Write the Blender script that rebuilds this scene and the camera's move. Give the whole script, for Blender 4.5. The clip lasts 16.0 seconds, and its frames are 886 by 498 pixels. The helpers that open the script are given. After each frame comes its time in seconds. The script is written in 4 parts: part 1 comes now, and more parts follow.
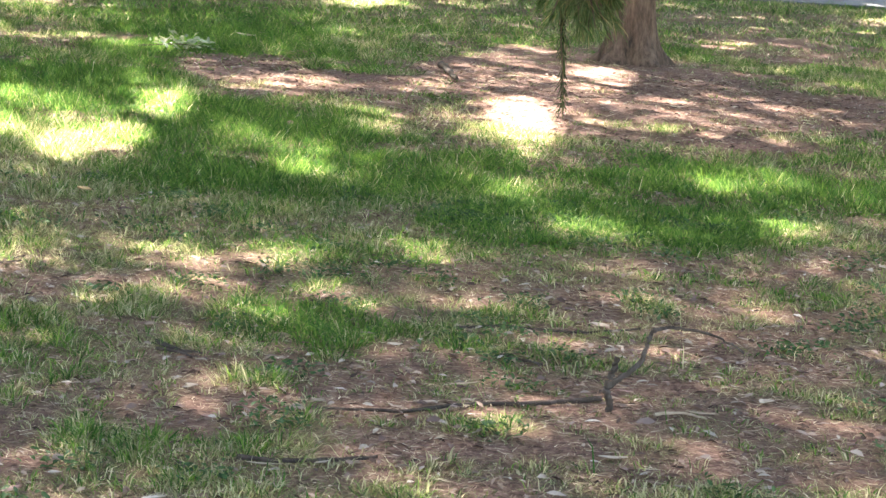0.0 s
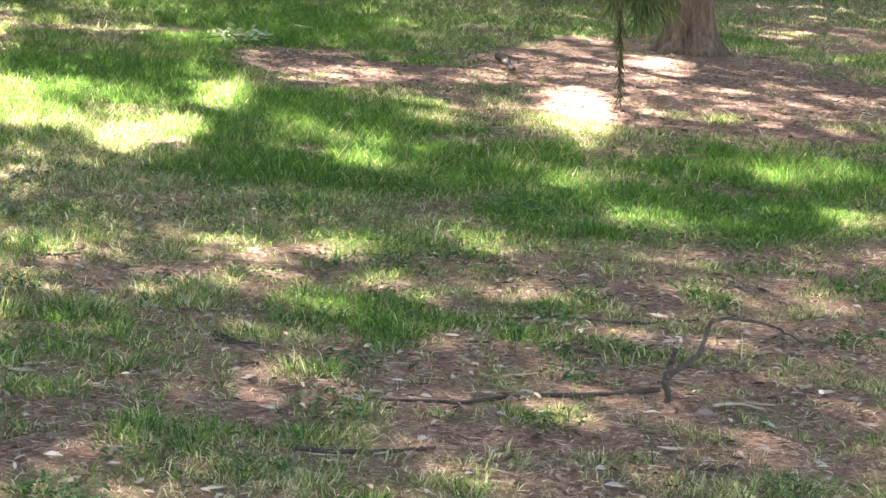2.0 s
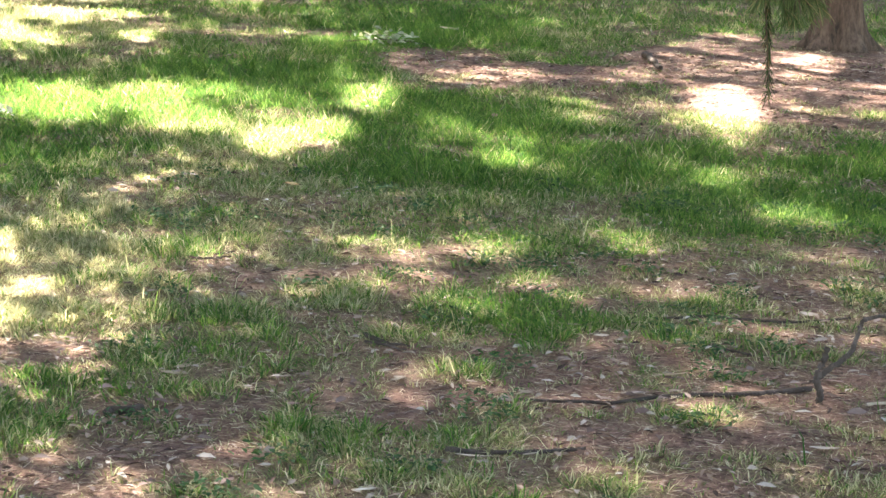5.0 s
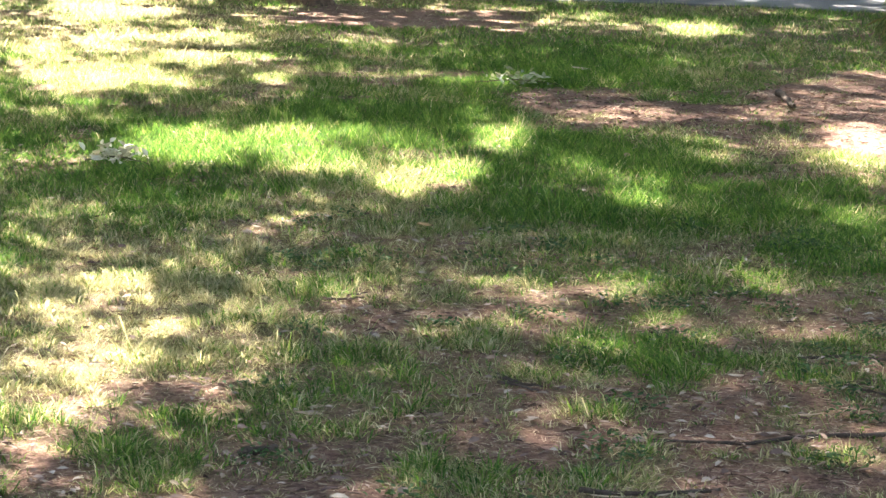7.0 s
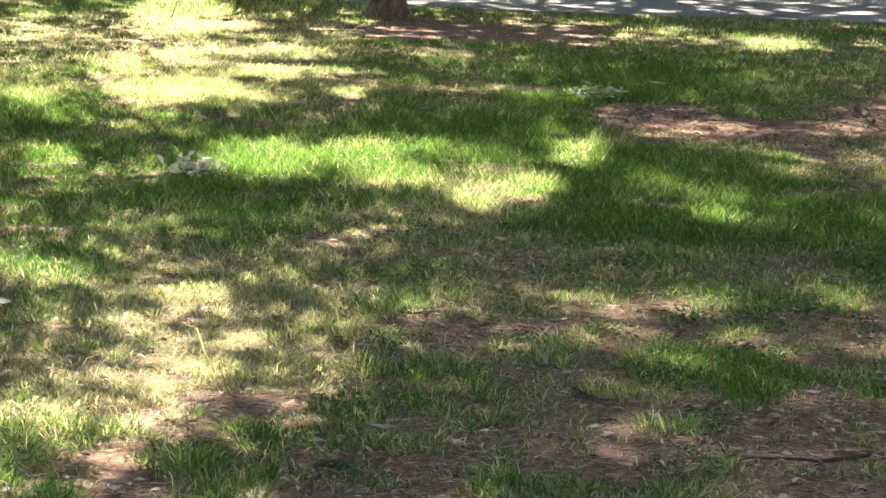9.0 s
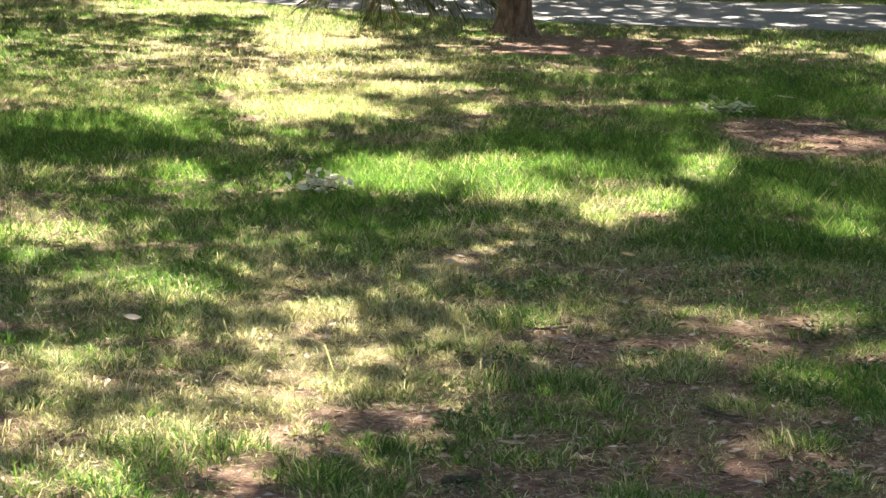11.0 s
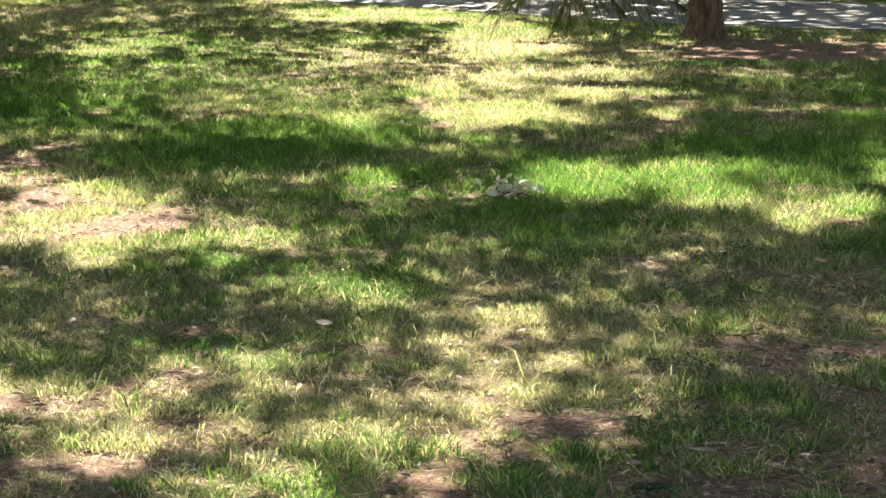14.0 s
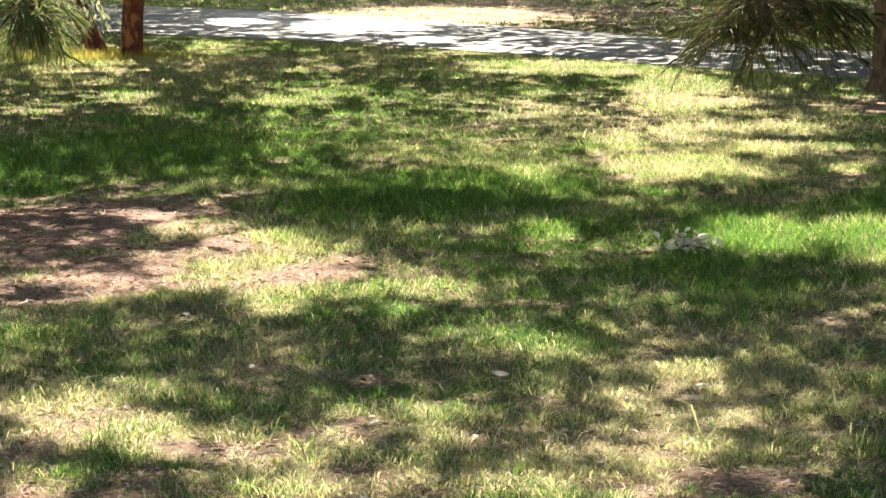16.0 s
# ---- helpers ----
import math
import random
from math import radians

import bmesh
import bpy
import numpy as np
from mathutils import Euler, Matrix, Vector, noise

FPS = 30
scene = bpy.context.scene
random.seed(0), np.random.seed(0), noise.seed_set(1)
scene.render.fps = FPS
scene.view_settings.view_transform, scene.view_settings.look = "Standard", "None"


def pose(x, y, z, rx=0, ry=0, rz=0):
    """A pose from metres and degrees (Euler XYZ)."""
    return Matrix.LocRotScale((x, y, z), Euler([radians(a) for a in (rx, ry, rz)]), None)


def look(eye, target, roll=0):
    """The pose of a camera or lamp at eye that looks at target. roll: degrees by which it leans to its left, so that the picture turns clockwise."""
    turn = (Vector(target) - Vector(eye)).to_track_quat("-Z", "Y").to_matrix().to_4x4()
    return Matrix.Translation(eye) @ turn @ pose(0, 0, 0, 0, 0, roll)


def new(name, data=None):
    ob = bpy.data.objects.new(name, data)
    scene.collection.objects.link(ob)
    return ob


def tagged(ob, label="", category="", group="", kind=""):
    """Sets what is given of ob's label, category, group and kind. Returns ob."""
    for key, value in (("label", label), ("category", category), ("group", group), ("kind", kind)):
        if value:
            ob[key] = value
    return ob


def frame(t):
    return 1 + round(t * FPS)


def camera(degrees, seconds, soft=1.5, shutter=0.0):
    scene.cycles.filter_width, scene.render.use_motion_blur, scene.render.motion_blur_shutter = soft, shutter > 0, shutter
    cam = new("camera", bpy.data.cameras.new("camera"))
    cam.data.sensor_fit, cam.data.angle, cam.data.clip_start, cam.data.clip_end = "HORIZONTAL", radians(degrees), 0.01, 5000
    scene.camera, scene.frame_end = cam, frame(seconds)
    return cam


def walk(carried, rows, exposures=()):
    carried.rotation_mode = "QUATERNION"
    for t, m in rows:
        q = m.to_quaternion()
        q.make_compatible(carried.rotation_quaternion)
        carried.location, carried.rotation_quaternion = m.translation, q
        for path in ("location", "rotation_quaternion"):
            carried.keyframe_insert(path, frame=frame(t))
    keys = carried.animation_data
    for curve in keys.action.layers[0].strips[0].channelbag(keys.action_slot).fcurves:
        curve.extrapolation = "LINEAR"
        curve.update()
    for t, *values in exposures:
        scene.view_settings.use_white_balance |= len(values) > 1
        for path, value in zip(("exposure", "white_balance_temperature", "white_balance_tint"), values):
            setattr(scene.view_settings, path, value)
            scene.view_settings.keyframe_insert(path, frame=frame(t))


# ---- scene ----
# A shaded park lawn under pines, seen from one standing place: the camera only turns.
EYE = 1.7
cam = camera(22.18, 16.0, soft=1.45)
PATH = [
    (0.0, pose(0.0, 0.0, EYE, 79.902, -3.446, -8.102)),
    (0.5, pose(0.0, 0.0, EYE, 79.890, -3.535, -8.427)),
    (1.0, pose(0.0, 0.0, EYE, 80.007, -3.480, -8.126)),
    (1.5, pose(0.0, 0.0, EYE, 80.036, -3.245, -7.423)),
    (2.0, pose(0.0, 0.0, EYE, 79.600, -3.045, -6.686)),
    (2.5, pose(0.0, 0.0, EYE, 79.286, -2.906, -6.074)),
    (3.0, pose(0.0, 0.0, EYE, 79.028, -2.956, -5.833)),
    (3.5, pose(0.0, 0.0, EYE, 78.967, -2.573, -5.046)),
    (3.7, pose(0.0, 0.0, EYE, 79.092, -2.518, -4.893)),
    (5.8, pose(0.0, 0.0, EYE, 79.668, -1.571, -2.333)),
    (6.0, pose(0.0, 0.0, EYE, 79.788, -1.560, -2.244)),
    (6.5, pose(0.0, 0.0, EYE, 80.058, -0.989, -0.642)),
    (7.0, pose(0.0, 0.0, EYE, 80.406, -1.036, 0.175)),
    (7.5, pose(0.0, 0.0, EYE, 80.530, -1.308, 0.899)),
    (8.0, pose(0.0, 0.0, EYE, 80.422, -1.177, 1.225)),
    (8.2, pose(0.0, 0.0, EYE, 80.458, -1.077, 1.393)),
    (10.3, pose(0.0, 0.0, EYE, 81.023, -0.736, 4.278)),
    (10.5, pose(0.0, 0.0, EYE, 80.991, -0.557, 4.751)),
    (11.0, pose(0.0, 0.0, EYE, 81.095, -0.354, 5.290)),
    (11.5, pose(0.0, 0.0, EYE, 81.256, -0.423, 5.958)),
    (12.0, pose(0.0, 0.0, EYE, 80.824, -0.709, 6.312)),
    (12.5, pose(0.0, 0.0, EYE, 80.672, -0.447, 7.200)),
    (13.0, pose(0.0, 0.0, EYE, 80.987, -0.365, 8.249)),
    (13.5, pose(0.0, 0.0, EYE, 81.233, -0.140, 8.652)),
    (14.0, pose(0.0, 0.0, EYE, 81.249, 0.408, 10.037)),
    (14.5, pose(0.0, 0.0, EYE, 81.776, 0.533, 10.837)),
    (15.0, pose(0.0, 0.0, EYE, 81.791, 0.582, 11.880)),
    (15.5, pose(0.0, 0.0, EYE, 81.742, 0.713, 13.398)),
    (16.0, pose(0.0, 0.0, EYE, 82.582, 0.236, 14.606)),
]
EXPOSURES = [(0.0, 4.02, 6950, 12), (3.5, 3.98, 6950, 12), (6.0, 3.76, 7000, 12), (7.0, 3.5, 7100, 12), (11.0, 2.88, 7250, 9), (13.0, 2.8, 7250, 8), (14.5, 2.6, 7250, 7), (16.0, 2.55, 7250, 8)]
walk(cam, PATH, EXPOSURES)

# ---- light: a high sun ahead, seen through the crowns, and the sky
SUN_DIR = Vector((-0.42, 0.9075, 0.0)).normalized()
SUN_ELEV = radians(44)
world = bpy.data.worlds.new("sky")
scene.world = world
world.use_nodes = True
wn = world.node_tree
sky = wn.nodes.new("ShaderNodeTexSky")
sky.sky_type = 'NISHITA'
sky.sun_disc = False
sky.sun_elevation = SUN_ELEV
sky.sun_rotation = math.atan2(SUN_DIR.x, SUN_DIR.y)
wn.links.new(sky.outputs["Color"], wn.nodes["Background"].inputs["Color"])
wn.nodes["Background"].inputs["Strength"].default_value = 0.065
sun_data = bpy.data.lights.new("sun", 'SUN')
sun_data.energy = 5.0
sun_data.angle = radians(0.55)
sun_data.color = (1.0, 0.95, 0.86)
sun = new("sun", sun_data)
to_sun = SUN_DIR * math.cos(SUN_ELEV) + Vector((0, 0, math.sin(SUN_ELEV)))
sun.matrix_world = look(to_sun * 60, (0, 0, 0))

# ---- plan. Unseen crowns added over the lawn to shape its light: gaps and dense places set
# by where sun and shade show in the view, as (bearing to the left in degrees, distance, half width, half depth, share
# of sun let through)
GAPS_A = [
    (11.5, 6.3, 0.13, 0.13, 0.37), (14.6, 6.5, 0.20, 0.25, 0.54), (10.2, 6.6, 0.07, 0.19, 0.48), (10.9, 6.7, 0.10, 0.15, 0.37), (9.2, 6.8, 0.11, 0.16, 0.37),
    (12.4, 7.0, 0.22, 0.27, 0.48), (15.5, 7.0, 0.14, 0.38, 0.5), (9.5, 7.0, 0.14, 0.29, 0.54), (18.7, 7.0, 0.15, 0.25, 0.65), (18.8, 7.1, 0.19, 0.26, 0.55),
    (25.1, 7.3, 0.12, 0.22, 0.55), (7.4, 7.5, 0.17, 0.28, 0.34), (7.8, 7.5, 0.12, 0.19, 0.37), (19.1, 7.5, 0.23, 0.43, 0.5), (18.5, 7.6, 0.15, 0.28, 0.55),
    (9.0, 7.6, 0.18, 0.25, 0.48), (9.2, 7.7, 0.22, 0.33, 0.48), (4.3, 7.7, 0.08, 0.13, 0.34), (14.5, 7.8, 0.10, 0.13, 0.77),
]
GAPS_B = [
    (21.9, 7.8, 0.19, 0.25, 0.8), (-17.3, 7.8, 0.12, 0.07, 0.11), (17.1, 8.0, 0.11, 0.40, 0.55), (23.3, 8.1, 0.26, 0.33, 1), (-4.4, 8.1, 0.10, 0.28, 0.26),
    (1.8, 8.1, 0.08, 0.12, 0.3), (6.9, 8.2, 0.13, 0.19, 0.77), (3.6, 8.2, 0.16, 0.23, 0.34), (14.8, 8.2, 0.18, 0.25, 0.51), (3.0, 8.3, 0.11, 0.15, 0.35),
    (-6.8, 8.3, 0.10, 0.17, 0.19), (9.7, 8.5, 0.15, 0.35, 0.44), (24.5, 8.5, 0.24, 0.29, 0.65), (-5.8, 8.5, 0.15, 0.18, 0.26), (4.7, 8.5, 0.17, 0.34, 0.2),
    (-2.3, 8.5, 0.26, 0.25, 0.16), (-9.8, 8.5, 0.15, 0.21, 0.14), (-15.9, 8.6, 0.37, 0.22, 0.15), (7.7, 8.6, 0.11, 0.17, 0.31),
]
GAPS_C = [
    (22.4, 8.7, 0.12, 0.21, 0.28), (2.9, 9.0, 0.18, 0.22, 0.25), (-1.9, 9.1, 0.22, 0.26, 0.2), (8.3, 9.1, 0.16, 0.28, 0.75), (9.5, 9.2, 0.19, 0.21, 0.4),
    (-4.4, 9.2, 0.19, 0.23, 0.33), (-8.4, 9.4, 0.21, 0.22, 0.2), (6.7, 9.5, 0.12, 0.20, 0.35), (11.9, 9.7, 0.20, 0.29, 0.5), (13.8, 10.0, 0.22, 0.24, 0.45),
    (25.2, 10.2, 0.19, 0.38, 0.3), (-12.6, 10.2, 0.16, 0.32, 0.36), (15.6, 10.7, 0.10, 0.29, 0.5), (-17.5, 10.7, 0.14, 0.35, 0.29), (19.1, 11.0, 0.15, 0.41, 0.9),
    (18.9, 11.2, 0.19, 0.39, 0.75), (16.6, 11.3, 0.13, 0.30, 0.55), (-10.5, 11.3, 0.12, 0.35, 0.39), (16.4, 11.3, 0.10, 0.24, 0.5),
]
GAPS_D = [
    (15.0, 11.4, 0.29, 0.45, 0.75), (14.7, 11.4, 0.14, 0.31, 0.65), (24.0, 11.7, 0.41, 0.58, 0.7), (-5.2, 11.8, 0.16, 0.69, 0.33), (21.2, 11.8, 0.23, 0.38, 0.7),
    (-16.0, 11.9, 0.24, 0.43, 0.23), (18.5, 11.9, 0.25, 1.09, 0.85), (0.9, 12.1, 0.14, 0.63, 1), (16.0, 12.2, 0.17, 0.23, 0.35), (19.7, 12.2, 0.29, 0.67, 1),
    (17.5, 12.3, 0.20, 0.72, 0.55), (-17.1, 12.4, 0.13, 0.28, 0.26), (-0.2, 12.5, 0.17, 0.48, 1), (17.3, 12.5, 0.19, 0.44, 0.3), (2.8, 12.6, 0.21, 0.34, 0.8),
    (21.6, 12.6, 0.21, 0.49, 0.55), (-3.5, 12.7, 0.19, 0.50, 0.2), (3.3, 12.9, 0.32, 0.63, 0.45), (17.8, 13.0, 0.22, 0.44, 0.5),
]
GAPS_E = [
    (11.2, 13.2, 0.40, 0.37, 0.22), (2.1, 13.3, 0.57, 1.48, 0.3), (19.4, 13.4, 0.30, 0.47, 0.8), (4.0, 13.5, 0.26, 0.68, 1), (6.5, 13.6, 0.34, 0.83, 1),
    (12.0, 13.8, 0.19, 0.39, 0.5), (4.2, 13.9, 0.29, 0.53, 1), (-6.9, 13.9, 0.17, 0.74, 0.2), (-9.2, 14.0, 0.14, 0.73, 0.23), (-1.5, 14.2, 0.18, 0.67, 1),
    (20.9, 14.2, 0.28, 0.38, 0.8), (-10.5, 14.5, 0.23, 1.41, 1), (22.2, 14.9, 0.23, 0.30, 0.7), (-12.8, 15.3, 0.31, 1.57, 0.11), (-15.5, 15.6, 0.59, 1.36, 0.12),
    (24.9, 15.8, 0.40, 0.53, 0.2), (-4.7, 16.0, 0.40, 0.62, 0.26), (9.4, 16.1, 0.36, 0.78, 0.35), (6.1, 16.1, 0.32, 0.87, 0.25),
]
GAPS_F = [
    (-7.8, 16.2, 0.24, 0.54, 0.13), (-9.9, 17.1, 0.56, 1.84, 0.15), (12.5, 17.5, 0.17, 0.64, 0.8), (-12.4, 17.6, 0.21, 0.91, 0.9), (4.4, 18.0, 0.14, 0.48, 0.6),
    (0.9, 18.1, 0.91, 0.88, 0.3), (8.7, 18.1, 0.64, 1.28, 1), (9.0, 18.1, 0.48, 0.79, 0.95), (18.6, 19.3, 0.19, 0.78, 0.35), (18.8, 19.5, 0.21, 0.92, 0.3),
    (-5.7, 20.2, 0.20, 0.62, 0.33), (-5.6, 20.3, 0.20, 0.50, 0.39), (-10.3, 20.3, 0.36, 0.73, 0.15), (10.1, 20.6, 0.21, 1.26, 0.8), (10.3, 20.6, 0.31, 1.94, 0.55),
    (4.7, 20.7, 0.23, 0.97, 0.4), (6.2, 21.0, 0.40, 1.48, 0.75), (6.3, 21.3, 0.48, 1.92, 0.95), (-15.5, 21.9, 0.22, 0.69, 0.23),
]
GAPS_G = [
    (8.2, 21.9, 0.47, 1.44, 1), (12.0, 22.0, 1.82, 6.20, 0.3), (8.2, 22.0, 0.44, 1.32, 0.9), (1.9, 22.3, 0.33, 1.35, 0.3), (15.8, 22.4, 0.51, 1.06, 0.35),
    (15.8, 23.9, 1.56, 4.00, 0.27), (-6.0, 24.4, 0.37, 0.88, 0.8), (-6.3, 25.0, 0.50, 0.93, 0.7), (-3.9, 25.5, 0.96, 1.35, 0.26), (24.6, 25.7, 0.55, 0.79, 0.45),
    (7.8, 25.9, 0.40, 1.62, 0.8), (18.7, 26.8, 0.70, 1.19, 0.55), (-0.5, 27.6, 0.69, 1.14, 0.2), (22.8, 27.7, 0.45, 0.91, 0.55), (8.8, 28.2, 0.44, 2.41, 0.95),
    (8.7, 28.6, 0.65, 4.52, 1), (17.9, 28.7, 0.79, 2.21, 0.35), (9.1, 29.1, 0.45, 2.55, 1), (10.6, 33.3, 1.25, 1.23, 1),
]
GAPS_H = [
    (17.8, 33.8, 0.51, 1.71, 0.35), (11.5, 34.1, 1.54, 2.28, 1), (23.9, 36.7, 0.87, 3.63, 0.45), (13.5, 39.9, 1.10, 1.44, 0.5), (20.4, 42.7, 0.53, 3.00, 0.5),
    (14.9, 44.3, 0.66, 1.47, 0.8), (16.7, 52.9, 1.72, 5.49, 0.9), (19.8, 56.1, 0.84, 3.29, 0.8), (14.7, 64.2, 3.53, 10.08, 1),
]
GAPS = GAPS_A + GAPS_B + GAPS_C + GAPS_D + GAPS_E + GAPS_F + GAPS_G + GAPS_H
SHADE_A = [
    (2.3, 6.6, 0.39, 0.62, 0.01), (4.9, 6.6, 0.45, 0.56, 0.2), (6.9, 7.2, 0.22, 0.20, 0.2), (0.7, 7.5, 0.38, 0.79, 0.01), (14.1, 7.5, 0.14, 0.14, 0.2),
    (21.3, 7.6, 0.08, 0.25, 0.05), (11.5, 8.0, 0.16, 0.24, 0.2), (2.2, 8.2, 0.31, 0.31, 0.02), (12.6, 8.8, 0.27, 0.21, 0.2), (18.0, 8.9, 0.25, 0.37, 0.05),
    (9.9, 9.0, 0.16, 0.20, 0.2), (21.6, 9.4, 0.48, 0.29, 0.06), (17.0, 9.7, 0.30, 0.26, 0.06), (16.6, 9.8, 0.16, 0.75, 0.04), (5.7, 10.2, 0.78, 0.49, 0.06),
    (16.1, 10.3, 0.21, 0.43, 0.04), (-7.2, 10.3, 0.52, 0.58, 0.01), (-2.5, 10.8, 0.90, 0.63, 0.01), (-14.1, 11.2, 0.26, 0.43, 0.01),
]
SHADE_B = [
    (6.8, 12.0, 1.00, 0.62, 0.02), (21.2, 13.3, 0.25, 0.30, 0.03), (-3.3, 13.7, 0.28, 0.40, 0.03), (19.7, 14.4, 0.72, 0.35, 0.04), (25.0, 14.4, 0.40, 0.50, 0.04),
    (9.5, 14.5, 0.33, 0.38, 0.03), (14.1, 15.0, 0.98, 0.75, 0.02), (15.8, 15.4, 0.74, 0.80, 0.02), (16.1, 15.4, 0.93, 0.72, 0.02), (7.0, 15.7, 0.55, 0.53, 0.05),
    (22.3, 15.9, 0.44, 0.42, 0.03), (6.8, 16.3, 0.37, 1.21, 0.04), (2.3, 16.7, 0.96, 1.71, 0.03), (2.4, 17.1, 0.60, 1.33, 0.03), (-3.8, 17.5, 0.66, 1.03, 0.02),
    (-16.3, 18.0, 0.41, 1.41, 0.02), (23.4, 22.0, 1.27, 3.10, 0.02), (0.9, 24.0, 0.90, 1.39, 0.06), (19.8, 33.9, 0.36, 4.93, 0.05),
]
SHADE_C = [
    (17.2, 42.8, 1.71, 1.65, 0.1), (19.4, 50.5, 1.52, 2.29, 0.08), (10.7, 54.8, 1.51, 5.43, 0.06),
]
SHADE = SHADE_A + SHADE_B + SHADE_C
# the ground, metres: ellipses as (x, y, half width, half depth)
BARE = [
    (1.14, 8.64, 1.63, 0.44), (2.70, 9.31, 0.73, 0.35), (0.94, 6.42, 0.69, 0.78), (1.84, 7.63, 0.45, 0.42), (0.62, 8.16, 0.13, 0.23),
    (-0.38, 8.70, 0.28, 0.25), (3.00, 15.63, 0.59, 1.84), (4.32, 15.04, 0.74, 1.49), (4.62, 17.64, 0.41, 1.45), (1.55, 16.35, 0.45, 0.71),
    (4.06, 18.72, 0.52, 1.34), (-0.60, 25.88, 1.48, 1.56), (-5.96, 13.31, 0.69, 1.30), (-4.68, 10.94, 0.33, 0.42), (-4.78, 12.33, 0.33, 0.36),
    (-0.11, 6.70, 0.55, 0.55), (-0.37, 8.44, 0.25, 0.33), (-3.75, 11.61, 0.24, 0.87),
    (2.15, 6.96, 0.59, 1.11), (0.29, 6.32, 0.66, 0.68), (3.58, 17.50, 0.79, 2.75), (4.66, 15.95, 1.02, 2.45), (2.77, 15.97, 0.52, 1.73),
    (6.30, 20.80, 0.97, 2.03),
]
MATTED = [
    (-0.42, 6.93, 0.77, 0.67), (-1.05, 7.56, 0.57, 0.53), (-0.48, 6.76, 0.71, 0.64), (-2.02, 8.47, 1.01, 2.35), (-3.04, 8.96, 1.11, 2.30),
    (-2.56, 9.95, 1.24, 1.85), (-1.23, 8.31, 0.71, 1.55),
]
NAKED = [
    (-14.50, 62.00, 5.00, 12.00),     (-17.99, 72.37, 3.67, 9.55), (-5.90, 13.45, 1.19, 1.87), (-5.14, 11.23, 0.74, 1.01), (-6.90, 14.84, 0.81, 1.40), (1.22, 16.51, 0.58, 1.12),
    (1.30, 16.52, 0.62, 0.97), (1.95, 15.74, 0.36, 0.96), (0.77, 11.89, 0.09, 0.17), (-0.38, 8.70, 0.24, 0.18), (-0.31, 8.56, 0.24, 0.25),
    (-6.47, 13.99, 0.84, 1.18), (-5.49, 12.49, 0.68, 0.93), (-5.16, 11.06, 0.37, 0.53), (-4.82, 12.45, 0.23, 0.32), (4.48, 15.78, 0.93, 1.94),
    (3.24, 16.73, 0.50, 1.90), (4.35, 17.91, 0.55, 1.48), (-0.46, 25.47, 1.27, 1.14), (1.28, 6.78, 0.72, 0.66), (2.37, 7.50, 0.39, 0.56),
]
# dry grass, and sun patches whose brightness is put in as paler straw
DRY_AND_SUNLIT = [
    (-4.43, 11.78, 0.53, 0.93), (-3.04, 7.68, 0.31, 0.41), (-1.06, 14.07, 0.32, 0.53), (-0.20, 12.85, 0.35, 0.59), (0.35, 14.75, 0.18, 0.64),
    (-18.54, 76.24, 4.98, 12.23), (-1.38, 14.23, 0.46, 0.54), (-0.80, 12.49, 0.50, 0.51), (-4.15, 11.93, 0.56, 1.64), (-4.02, 11.67, 0.46, 1.35),
    (-3.34, 7.71, 0.54, 0.74), (-2.43, 6.84, 0.27, 0.24), (-3.34, 7.84, 0.73, 1.28), (-1.36, 7.87, 0.59, 0.96), (-4.11, 11.62, 1.01, 1.24),
    (-3.68, 11.48, 0.36, 1.27), (-1.23, 8.31, 0.61, 1.55), (-3.18, 23.58, 1.71, 4.74), (-12.47, 31.64, 2.08, 4.94),
    (-3.20, 7.50, 0.90, 0.60), (-4.30, 11.30, 1.00, 1.20), (-2.40, 7.20, 0.80, 0.90), (-1.50, 7.60, 0.70, 1.00),
]
LUSH = [
    (1.14, 11.51, 1.21, 0.99), (-0.41, 14.95, 1.03, 1.62), (2.61, 10.21, 0.52, 0.74), (-1.29, 13.48, 1.39, 1.88), (-4.05, 15.33, 1.02, 1.47),
    (-7.68, 19.46, 1.58, 4.86), (-4.30, 14.33, 0.59, 1.32), (1.04, 19.90, 1.08, 2.30), (0.70, 13.05, 0.97, 1.51), (2.19, 10.37, 0.75, 0.75), (3.30, 11.48, 0.80, 0.80),
]
TUFTS = [
    (0.48, 5.68, 0.09, 0.15), (0.82, 5.94, 0.09, 0.18), (0.43, 6.12, 0.10, 0.12), (0.16, 6.21, 0.05, 0.17), (-0.07, 6.22, 0.06, 0.15), (-0.83, 6.24, 0.15, 0.26),
    (1.54, 6.29, 0.07, 0.09), (1.85, 6.25, 0.08, 0.12), (-0.43, 6.51, 0.10, 0.18), (-1.39, 6.59, 0.17, 0.26), (-1.23, 6.85, 0.07, 0.16), (0.43, 7.09, 0.16, 0.30),
    (-0.14, 7.23, 0.15, 0.25), (0.71, 7.28, 0.11, 0.23), (-2.68, 7.23, 0.09, 0.19), (0.17, 8.10, 0.10, 0.23), (-2.05, 7.84, 0.13, 0.27), (0.22, 8.15, 0.07, 0.21),
    (-2.09, 7.95, 0.13, 0.23), (-2.40, 8.05, 0.15, 0.18), (-3.33, 8.04, 0.09, 0.21), (-0.51, 8.74, 0.13, 0.24), (-3.75, 8.01, 0.11, 0.22), (-0.50, 9.03, 0.09, 0.25),
]
